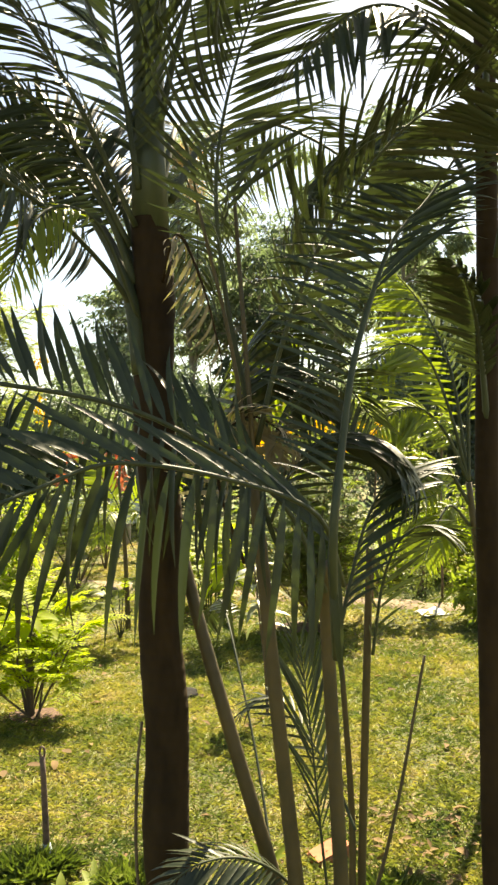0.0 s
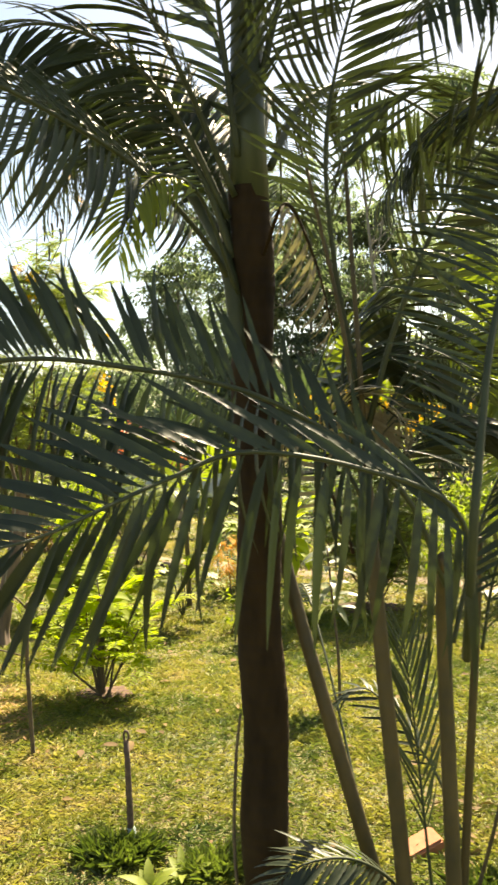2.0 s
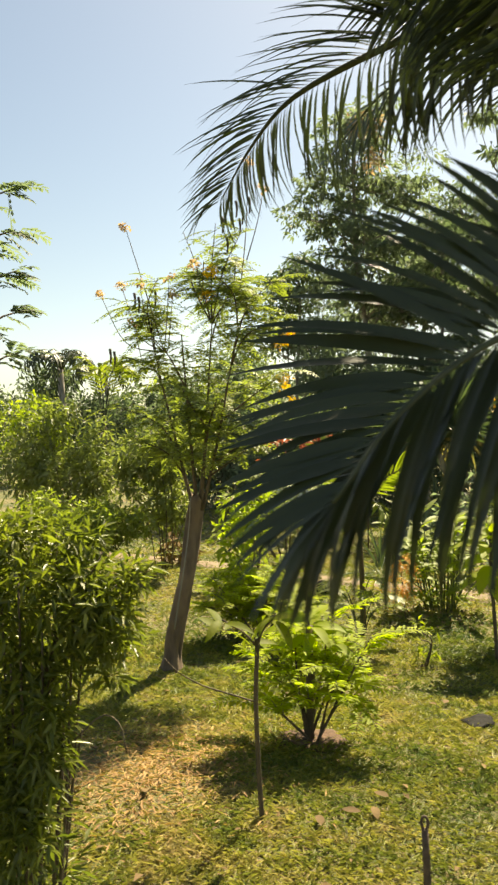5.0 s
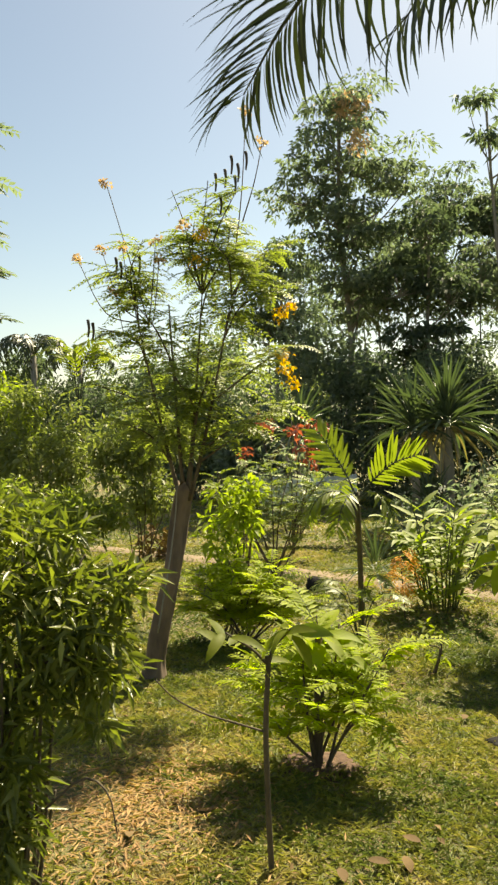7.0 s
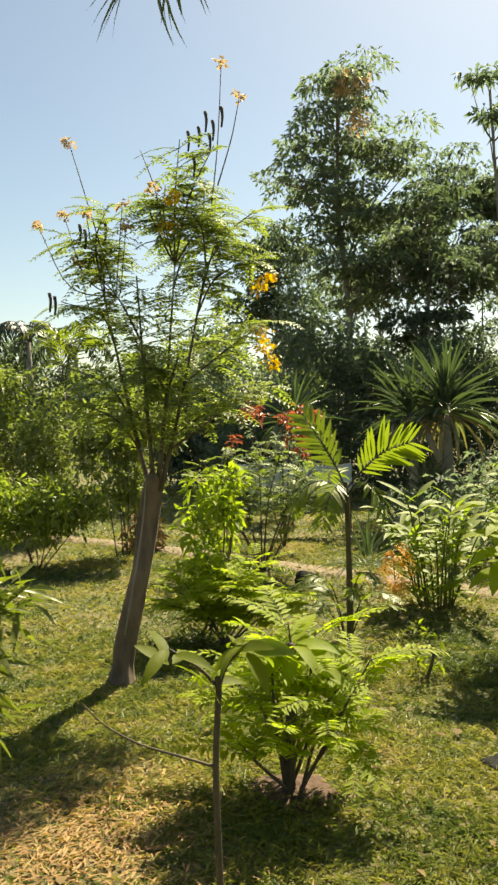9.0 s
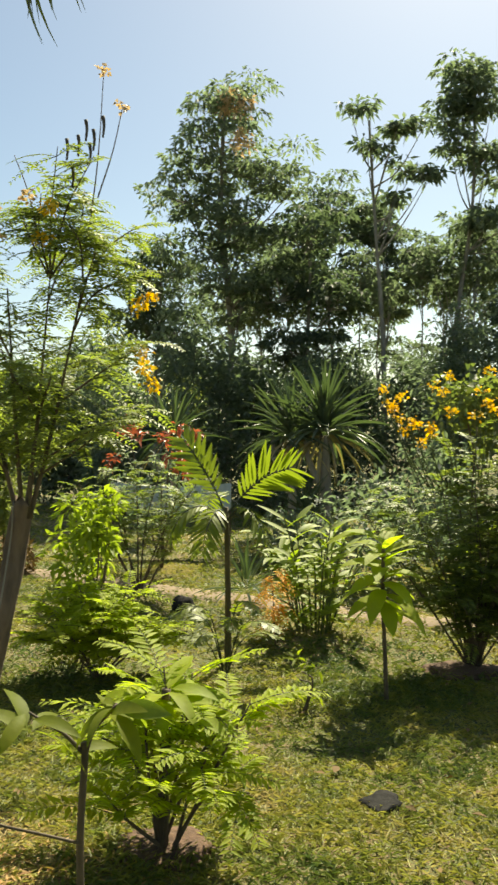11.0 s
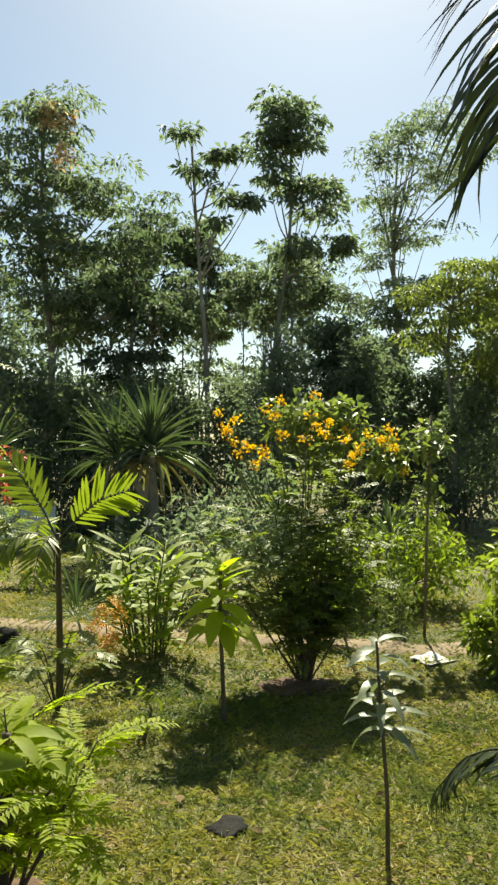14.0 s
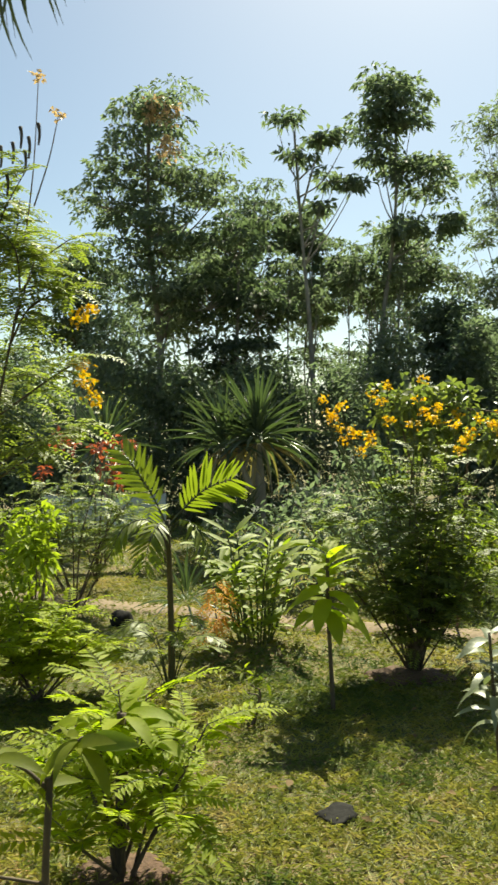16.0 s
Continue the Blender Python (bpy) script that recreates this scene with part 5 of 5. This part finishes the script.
# ---- the wood ----
def tree(x, y, h, clumps, n, size, material, label, seed, r=0.12, limbs=9, bark=BARK_PALE, slim=0.42, lean=0.0, fork=0.35, dense=0.9, kinds="forest trees"):
    """A wood tree: tapered trunk, limbs that reach into the leaf clumps, and a ragged crown of tufts."""
    rng = np.random.default_rng(seed)
    root = thing("tree", x, y, label, "tree", kinds)
    z0 = gz(x, y) - 0.05
    trunk = curve([(x, y, z0), (x + lean * 0.3 + 0.1 * rng.normal(), y, h * 0.35), (x + lean * 0.6 + 0.1 * rng.normal(), y, h * 0.65), (x + lean, y, h * 0.93)], 20)
    part("trunk", tubes([(trunk, r * 0.72, r * 0.2)], 8), bark, root)
    for k in range(limbs):
        c = clumps[k % len(clumps)]
        q = Vector(c[:3]) + Vector(in_ball(rng, 1)[0] * np.array(c[3:6]) * 0.8)
        zz = max(0.12, min(0.9, (q.z - z0) / h - fork * rng.uniform(0.4, 1.0) * 0.6))
        a = trunk[int(zz * 20)]
        part("limb", tubes([(curve([a, a.lerp(q, 0.5) + Vector((0, 0, -0.04 * h * rng.random())), q], 8), r * 0.24, r * 0.06)], 5), bark, root)
    # sprays: small domes of drooping leaves at the twigs' ends, with gaps between them
    soups, twigs = [], []
    vol = np.array([c[3] * c[4] * c[5] for c in clumps]) ** 0.67
    for c, w in zip(clumps, vol / vol.sum()):
        mean = (c[3] * c[4] * c[5]) ** (1 / 3)
        sprays = max(5, int(8 + 16 * mean))
        spots = in_ball(rng, sprays, 0.15) * np.array(c[3:]) * (0.62 + 0.62 * rng.random((sprays, 1))) + np.array(c[:3])
        per = max(14, int(n * dense * w / sprays))
        for q in spots:
            rad = mean * rng.uniform(0.2, 0.42) + 0.08
            d0 = in_ball(rng, per, 0.45)
            d0[:, 2] = np.abs(d0[:, 2]) * rng.uniform(0.5, 0.9) - 0.22
            p = q + d0 * rad * np.array([1.1, 1.1, 0.8])
            ln = size * (0.55 + 0.75 * rng.random(per))
            soups.append(leaf_soup(p, d0 * np.array([1, 1, 0.4]) + rng.normal(size=p.shape) * 0.4 + np.array([0, 0, -0.3]), rng.normal(size=p.shape) * 0.6 + np.array([0, 0, 1.0]), ln, ln * slim, 0.25, 0.2))
            m = Vector(c[:3]) * 0.5 + Vector(q) * 0.5 - Vector((0, 0, 0.12 * mean))
            twigs.append(([Vector(c[:3]) - Vector((0, 0, 0.3 * c[5])), m, Vector(q)], r * 0.07 + 0.004, 0.004))
    tagged(part("twig", tubes(twigs, 4), bark, root), kind="stuff")
    part("crown", joined(soups), material, root)
    return root


tree(-1.6, 20, 9.6, [(-1.5, 20, 9.0, 1.05, 0.95, 0.75), (-1.6, 20, 7.7, 1.65, 1.2, 0.8), (-2.5, 20, 6.9, 1.0, 0.9, 0.65), (-0.4, 20, 7.3, 0.9, 0.8, 0.5), (-1.5, 20, 6.0, 1.7, 1.3, 0.9), (-1.4, 20, 4.6, 1.6, 1.4, 1.0)], 15000, 0.15, HAZY_FOREST, "tall leafy tree with a pointed crown", 201, 0.14, 18, dense=0.9)
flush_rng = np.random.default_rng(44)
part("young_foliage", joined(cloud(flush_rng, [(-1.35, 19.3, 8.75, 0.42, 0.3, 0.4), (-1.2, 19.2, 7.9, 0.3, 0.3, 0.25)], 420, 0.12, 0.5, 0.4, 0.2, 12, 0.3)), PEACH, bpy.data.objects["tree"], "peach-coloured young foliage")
tree(1.1, 22.5, 8.3, [(1.2, 22.5, 7.5, 0.9, 0.9, 0.7), (0.4, 22.5, 6.6, 0.9, 0.9, 0.8), (2.0, 22.5, 6.8, 0.8, 0.9, 0.7), (1.2, 22.5, 5.5, 1.6, 1.2, 0.8)], 9500, 0.145, HAZY_FOREST, "leafy green tree with a rounded crown", 202, 0.1, 14)
tree(2.6, 22.0, 7.6, [(2.5, 22, 6.8, 0.8, 0.8, 0.6), (3.1, 22, 5.9, 0.8, 0.8, 0.6), (2.6, 22, 4.9, 1.0, 1.0, 0.6)], 5000, 0.15, HAZY_FOREST, "slender green leafy forest tree", 203, 0.08, 10, dense=1.3)
tree(1.95, 18.5, 8.7, [(1.39, 18.5, 8.35, 0.46, 0.4, 0.13), (1.61, 18.5, 7.55, 0.4, 0.36, 0.13), (2.08, 18.5, 7.92, 0.28, 0.27, 0.09), (2.49, 18.5, 7.98, 0.4, 0.36, 0.14), (2.34, 18.5, 7.05, 0.54, 0.45, 0.15), (2.79, 18.5, 6.94, 0.35, 0.32, 0.12), (2.16, 18.5, 6.46, 0.35, 0.32, 0.12)], 760, 0.2, HAZY_FOREST, "thin tall tree with sparse umbrella leaf tufts", 204, 0.095, 14, slim=0.36, lean=-0.4, fork=0.3)
tree(3.6, 19.5, 10.0, [(3.9, 19.5, 9.61, 0.7, 0.64, 0.5), (4.05, 19.5, 8.82, 0.88, 0.79, 0.7), (3.63, 19.5, 8.4, 0.57, 0.5, 0.6), (4.91, 19.5, 7.4, 0.7, 0.64, 0.6), (4.27, 19.5, 7.7, 0.5, 0.45, 0.55), (4.35, 19.5, 6.16, 0.7, 0.64, 0.5), (5.35, 19.5, 6.42, 0.57, 0.5, 0.35)], 6600, 0.17, HAZY_FOREST, "tall tree with a dense leaning crown", 205, 0.1, 14, lean=0.5)
tree(4.1, 20.5, 6.6, [(3.5, 20.5, 5.6, 0.8, 0.6, 0.4), (4.6, 20.5, 5.9, 1.0, 0.7, 0.4), (5.2, 20.5, 5.3, 0.7, 0.6, 0.4), (4.2, 20.5, 4.9, 0.9, 0.6, 0.3)], 2600, 0.16, HAZY_FOREST, "airy tree with spreading pale limbs", 206, 0.08, 18, fork=0.9, dense=1.3)
tree(8.9, 24, 11.8, [(9.07, 24, 11.1, 1.05, 0.9, 0.6), (8.24, 24, 10.4, 0.87, 0.8, 0.5), (10.3, 24, 11.7, 1.05, 0.9, 0.7), (10.1, 24, 10.2, 1.2, 1.1, 0.8), (8.44, 24, 9.3, 1.05, 0.9, 0.45), (11.3, 24, 11.0, 1.05, 0.9, 1.0), (9.0, 24, 8.1, 1.5, 1.4, 0.6), (8.1, 24, 7.2, 0.87, 0.8, 0.3)], 5600, 0.15, HAZY_FOREST, "airy tall tree with spreading limbs", 207, 0.12, 26, fork=0.5, dense=1.25)
tree(6.3, 15.5, 5.2, [(6.2, 15.5, 4.4, 1.0, 0.9, 0.6), (7.2, 15.5, 4.9, 1.0, 0.9, 0.7), (6.6, 15.5, 3.4, 1.3, 1.0, 0.7), (7.6, 15.5, 3.2, 1.2, 1.0, 0.9)], 9000, 0.12, FOREST_LIGHT, "dense green tree at the garden's edge", 208, 0.09, 12, dense=1.1)
tree(4.7, 18, 4.5, [(4.76, 18, 3.88, 0.8, 0.7, 0.6), (4.57, 18, 3.25, 0.8, 0.7, 0.55), (5.5, 17.6, 2.8, 1.0, 0.9, 0.7)], 5400, 0.13, HAZY_FOREST_DARK, "low rounded dark green tree", 209, 0.08, 8, dense=1.5)
tree(0.4, 19, 6.8, [(0.3, 19, 5.6, 0.9, 0.8, 0.7), (-0.3, 19, 4.5, 1.0, 0.8, 0.8), (0.8, 19, 4.3, 0.9, 0.8, 0.7), (0.2, 19, 3.2, 1.3, 0.9, 0.7)], 8200, 0.15, HAZY_FOREST_DARK, "dark green leafy forest tree", 210, 0.09, 12)
tree(-3.2, 21, 6.6, [(-3.2, 21, 5.4, 0.9, 0.8, 0.8), (-3.8, 21, 4.2, 0.9, 0.8, 0.8), (-2.7, 21, 3.9, 0.9, 0.8, 0.8)], 5200, 0.15, HAZY_FOREST_DARK, "dark green leafy forest tree", 211, 0.09, 12)
tree(3.0, 24, 6.2, [(2.6, 24, 4.8, 0.9, 0.8, 0.6), (3.4, 24, 5.2, 0.8, 0.8, 0.5), (3.2, 24, 3.8, 1.3, 0.8, 0.5)], 3000, 0.15, HAZY_FOREST, "thin green leafy forest tree", 212, 0.07, 10)
tree(-0.6, 25, 8.0, [(-0.6, 25, 7.2, 0.9, 0.8, 0.6), (0.1, 25, 6.2, 1.0, 0.8, 0.6), (-1.2, 25, 5.8, 0.9, 0.8, 0.6)], 3600, 0.15, HAZY_FOREST, "thin green leafy forest tree", 213, 0.07, 10)
tree(5.6, 25, 8.2, [(5.6, 25, 7.2, 0.9, 0.8, 0.6), (6.3, 25, 6.2, 1.0, 0.8, 0.5), (5.0, 25, 5.8, 0.9, 0.8, 0.6)], 3200, 0.15, HAZY_FOREST, "thin green leafy forest tree", 214, 0.07, 10)
tree(7.6, 21, 6.4, [(7.4, 21, 5.4, 1.0, 0.8, 0.6), (8.4, 21, 5.9, 1.1, 0.8, 0.6), (7.9, 21, 4.4, 1.3, 0.9, 0.6)], 5200, 0.14, HAZY_FOREST, "leafy green tree with a rounded crown", 215, 0.08, 12)
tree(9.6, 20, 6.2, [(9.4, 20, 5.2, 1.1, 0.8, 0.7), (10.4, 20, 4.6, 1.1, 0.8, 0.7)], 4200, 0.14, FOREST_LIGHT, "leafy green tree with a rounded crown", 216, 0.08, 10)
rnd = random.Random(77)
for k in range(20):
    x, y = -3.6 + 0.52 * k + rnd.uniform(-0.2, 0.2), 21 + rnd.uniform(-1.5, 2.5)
    tree(x, y, rnd.uniform(4.6, 6.0), [(x, y, rnd.uniform(4.6, 5.4), 0.45, 0.45, 0.5)], 420, 0.14, HAZY_FOREST, "slim young green forest tree", 230 + k, 0.05, 4, kinds="slim forest trees")
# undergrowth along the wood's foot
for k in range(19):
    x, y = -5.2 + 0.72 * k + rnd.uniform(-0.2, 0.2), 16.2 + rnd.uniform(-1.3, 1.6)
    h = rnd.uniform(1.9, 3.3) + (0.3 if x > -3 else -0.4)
    leafy_bush(x, y, [(x, y, h * 0.45, 0.75, 0.6, h * 0.5), (x + rnd.uniform(-0.3, 0.3), y, h * 0.85, 0.5, 0.5, h * 0.25)], 3600, 0.115, 0.42, rnd.choice((HAZY_FOREST_DARK, HAZY_FOREST, HAZY_FOREST)), "dark undergrowth at the edge of the wood", 260 + k, "undergrowth", 18, 5)
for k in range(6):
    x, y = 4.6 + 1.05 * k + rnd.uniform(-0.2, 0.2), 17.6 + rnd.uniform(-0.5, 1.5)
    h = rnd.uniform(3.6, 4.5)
    leafy_bush(x, y, [(x, y, h * 0.4, 0.8, 0.6, h * 0.42), (x + rnd.uniform(-0.3, 0.3), y, h * 0.8, 0.65, 0.5, h * 0.24)], 3800, 0.13, 0.42, HAZY_FOREST, "tall dark undergrowth at the edge of the wood", 290 + k, "undergrowth", 18, 5)
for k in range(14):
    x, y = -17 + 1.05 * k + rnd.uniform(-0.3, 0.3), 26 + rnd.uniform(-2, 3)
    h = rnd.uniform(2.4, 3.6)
    leafy_bush(x, y, [(x, y, h * 0.45, 1.1, 0.9, h * 0.5), (x + rnd.uniform(-0.4, 0.4), y, h * 0.8, 0.8, 0.7, h * 0.28)], 1700, 0.17, 0.42, rnd.choice((HAZY_FOREST, FOREST_LIGHT, HAZY_FOREST_DARK)), "distant bush beyond the lawn", 300 + k, "undergrowth", 18, 5)
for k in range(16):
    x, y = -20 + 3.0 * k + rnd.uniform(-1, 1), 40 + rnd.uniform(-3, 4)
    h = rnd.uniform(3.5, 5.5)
    leafy_bush(x, y, [(x, y, h * 0.5, 2.2, 1.5, h * 0.5), (x + 0.6, y, h * 0.85, 1.5, 1.2, h * 0.25)], 3800, 0.26, 0.45, HAZY_FOREST_DARK, "far green belt of trees", 330 + k, "far_trees", 18, 4)
for x, y, h in ((-12.6, 27, 4.0), (-11.3, 28, 3.6), (-13.6, 29, 4.4)):
    far_palm = thing("palm_tree", x, y, "distant palm against the sky", "palm", "distant palms")
    part("trunk", tubes([([(x, y, -0.15), (x + 0.1, y, h * 0.5), (x, y, h)], 0.1, 0.07)], 7), BARK_PALE, far_palm)
    for k in range(9):
        w = k * 0.7
        d = Vector((math.cos(w), math.sin(w), 0))
        frond(far_palm, [Vector((x, y, h)), Vector((x, y, h + 0.5)) + d * 0.5, Vector((x, y, h + 0.35)) + d * 1.1, Vector((x, y, h - 0.3)) + d * 1.5], 9, 0.5, 0.09, (-10, -30), (25, 55), bend=3, seed=500 + k, r0=0.025, start=0.2)

# ---- small things on the ground ----
screen = thing("garden_screen", -1.9, 11.3, "low pale blue plastic sheet strung between thin stakes", "screen")
sheet = bmesh.new()
bmesh.ops.create_grid(sheet, x_segments=26, y_segments=6, size=0.5, matrix=Matrix.Translation((-1.95, 11.3, 0.62)) @ Matrix.Rotation(math.pi / 2, 4, "X") @ Matrix.Diagonal((1.5, 0.34, 1, 1)))
for v in sheet.verts:
    v.co.y += 0.03 * math.sin(v.co.x * 11) + 0.02 * noise.noise(v.co * 6)
    v.co.z -= 0.05 * math.cos((v.co.x + 1.95) * math.pi / 1.5)
bmesh.ops.solidify(sheet, geom=sheet.faces[:], thickness=0.004)
part("sheet", sheet, PLASTIC_BLUE, screen)
for x in (-2.68, -1.95, -1.22):
    part("stake", tubes([([(x, 11.32, gz(x, 11.32) - 0.05), (x + 0.01, 11.32, 0.4), (x, 11.32, 0.84)], 0.012, 0.010)], 6), TWIG, screen)
stone = part("stone", lump(0.088, 0.065, 0.05, 3, 0.45, 3, True), STONE, None, "", pose(-0.44, 4.80, gz(-0.44, 4.8) + 0.002, 8, -6, 20))
tagged(stone, "flat-topped dark grey stone lying in the grass", "stone")
stone2 = part("stone", lump(0.10, 0.09, 0.08, 9, 0.25, 3), STONE, None, "", Matrix.Translation((-1.55, 8.4, gz(-1.55, 8.4) + 0.05)))
tagged(stone2, "dark rounded stone beside the path", "stone")
mound = part("soil_mound", lump(0.34, 0.22, 0.04, 5, 0.3, 4), EARTH_RED, None, "", Matrix.Translation((0.45, 6.75, gz(0.45, 6.75) - 0.01)))
tagged(mound, "reddish soil heaped round the bush's foot", "soil")
mound2 = part("soil_mound", lump(0.2, 0.18, 0.03, 6, 0.3, 4), EARTH_RED, None, "", Matrix.Translation((-1.28, 4.43, gz(-1.28, 4.43) - 0.01)))
tagged(mound2, "dark soil heaped round the shrub's foot", "soil")
brick = bmesh.new()
bmesh.ops.create_cube(brick, size=1, matrix=Matrix.Diagonal((0.15, 0.085, 0.06, 1)))
bmesh.ops.bevel(brick, geom=brick.edges[:], offset=0.008, segments=2, affect="EDGES")
tagged(part("brick", brick, CLAY, None, "", pose(0.25, 2.80, 0.015, 9, -14, 25)), "orange clay brick lying by the palm clump", "brick")
sheet = bmesh.new()
bmesh.ops.create_grid(sheet, x_segments=14, y_segments=8, size=0.5, matrix=Matrix.Diagonal((0.3, 0.22, 1, 1)))
for v in sheet.verts:
    v.co.z = 0.03 + 0.035 * noise.noise(v.co * 9) + 0.08 * max(0, v.co.y)
bmesh.ops.solidify(sheet, geom=sheet.faces[:], thickness=0.006)
tagged(part("white_sheet", sheet, WHITE, None, "", pose(1.66, 7.15, gz(1.66, 7.15) - 0.012, 0, 0, 15)), "crumpled white plastic sheet lying on the grass", "sheet")


# ---- turf and litter ----
def turf():
    rng = np.random.default_rng(5)
    out = []
    for x0, x1, y0, y1, n, ln, wd in ((-2.6, 1.4, 2.2, 4.2, 84000, 0.048, 0.0052), (-3.2, 2.0, 4.2, 6.6, 76000, 0.052, 0.0066), (-4.6, 3.2, 6.6, 11, 52000, 0.065, 0.010), (-9, 6, 11, 17, 26000, 0.10, 0.02), (-4.5, 4.5, -2.5, 2.2, 26000, 0.06, 0.012), (-7, -2.6, 0.5, 6.6, 12000, 0.065, 0.014), (1.4, 6, 0.5, 6.6, 12000, 0.065, 0.014)):
        x, y = rng.uniform(x0, x1, n) + rng.normal(0, 0.3, n), rng.uniform(y0, y1, n) + rng.normal(0, 0.2, n)
        thin = np.sin(x * 2.1 + np.sin(y * 1.7) * 1.3) * np.sin(y * 2.6 + np.sin(x * 1.9)) + 0.5 * np.sin(x * 7.3 + y * 3.1) * np.sin(y * 6.1 - x * 2.2)
        bare = np.maximum(np.exp(-((x + 1.95) ** 2 / 0.12 + (y - 3.95) ** 2 / 0.22)), np.exp(-((x + 1.28) ** 2 / 0.06 + (y - 4.4) ** 2 / 0.05)))
        keep = rng.random(n) < np.clip(0.78 + 0.3 * thin - 0.75 * bare, 0.12, 1)
        x, y = x[keep], y[keep]
        u = np.clip((y - 3.6) / 2.4, 0, 1)
        p = np.stack([x, y, 0.004 - 0.12 * u * u * (3 - 2 * u) + 0.006], 1)
        a = rng.uniform(0, 2 * np.pi, len(x))
        lift = rng.uniform(0.15, 1.3, len(x))
        d = np.stack([np.cos(a), np.sin(a), lift], 1)
        l = ln * rng.uniform(0.5, 1.35, len(x))
        out.append(leaf_soup(p, d, np.stack([-np.cos(a) * lift, -np.sin(a) * lift, np.ones(len(x))], 1) + 0.4 * rng.normal(size=p.shape), l, wd * rng.uniform(0.6, 1.5, len(x)), 0.2, 0.25))
    return tagged(part("grass", joined(out), TURF), "short patchy lawn of green and straw-coloured blades", "grass", kind="stuff")


turf()


def litter():
    rng = np.random.default_rng(6)
    n = 420
    x, y = rng.uniform(-2.6, 1.6, n), rng.uniform(2.3, 7.5, n)
    x[:140], y[:140] = rng.uniform(0.3, 1.1, 140), rng.uniform(2.35, 3.1, 140)
    z = np.array([gz(a, b) for a, b in zip(x, y)]) + 0.02
    d = np.stack([rng.normal(size=n), rng.normal(size=n), 0.15 * rng.random(n)], 1)
    l = 0.02 + 0.05 * rng.random(n) ** 2
    m = 2600
    px, py = -1.95 + 0.24 * rng.normal(size=m), 3.95 + 0.3 * rng.normal(size=m)
    pz = np.array([gz(a, b) for a, b in zip(px, py)]) + 0.012
    pl = 0.02 + 0.04 * rng.random(m)
    worn = leaf_soup(np.stack([px, py, pz], 1), np.stack([rng.normal(size=m), rng.normal(size=m), 0.3 * rng.random(m)], 1), np.tile([0.1, 0.1, 1.0], (m, 1)) + 0.3 * rng.normal(size=(m, 3)), pl, pl * 0.16, 0.2, 0.1)
    tagged(part("straw", joined([worn]), STRAW), "rust-brown dry straw on the worn lawn", "straw", kind="stuff")
    return tagged(part("leaf_litter", joined([leaf_soup(np.stack([x, y, z], 1), d, np.tile([0.1, 0.1, 1.0], (n, 1)) + 0.3 * rng.normal(size=(n, 3)), l, l * 0.5, 0.25, 0.05)]), LITTER), "scattered dry fallen leaves on the lawn", "leaf litter", kind="stuff")


litter()


def grass_tuft(x, y, rx, ry, n, seed):
    """A thick dark tuft of longer grass."""
    rng = np.random.default_rng(seed)
    q = in_ball(rng, n) * np.array([rx, ry, 0])
    p = q + np.array([x, y, gz(x, y) + 0.004])
    d = np.stack([q[:, 0] * 4 + 0.5 * rng.normal(size=n), q[:, 1] * 4 + 0.5 * rng.normal(size=n), 0.8 + 0.6 * rng.random(n)], 1)
    l = 0.055 + 0.07 * rng.random(n)
    tagged(part("grass_tuft", joined([leaf_soup(p, d, rng.normal(size=p.shape) + np.array([0, -0.5, 0.6]), l, 0.006 + 0.004 * rng.random(n), 0.2, 0.3)]), TUFT), "dark tuft of long grass on the lawn", "grass", kind="stuff")


grass_tuft(-0.8, 2.74, 0.14, 0.09, 700, 41)
grass_tuft(-0.45, 2.66, 0.1, 0.08, 300, 42)
grass_tuft(0.42, 2.5, 0.14, 0.12, 350, 43)
rnd = random.Random(3)
DRYS = blade_set(LITTER, (0.1, 0.3), belly=0.5, fold=0.7)
for x, y in ((-1.167, 3.564), (-0.96, 3.66), (-1.08, 3.62), (-0.9, 3.75), (-1.9, 3.66), (-0.6, 5.1), (0.3, 3.4)):
    ob = part("fallen_leaf", DRYS[rnd.randrange(2)], LITTER, None, "", frame_of((x, y, gz(x, y) + 0.03), (rnd.uniform(-1, 1), rnd.uniform(-1, 1), 0.05), (0.1, -0.2, 1), 0.075, 0.035))
    tagged(ob, "large brown fallen leaf on the grass", "leaf", "fallen leaves")
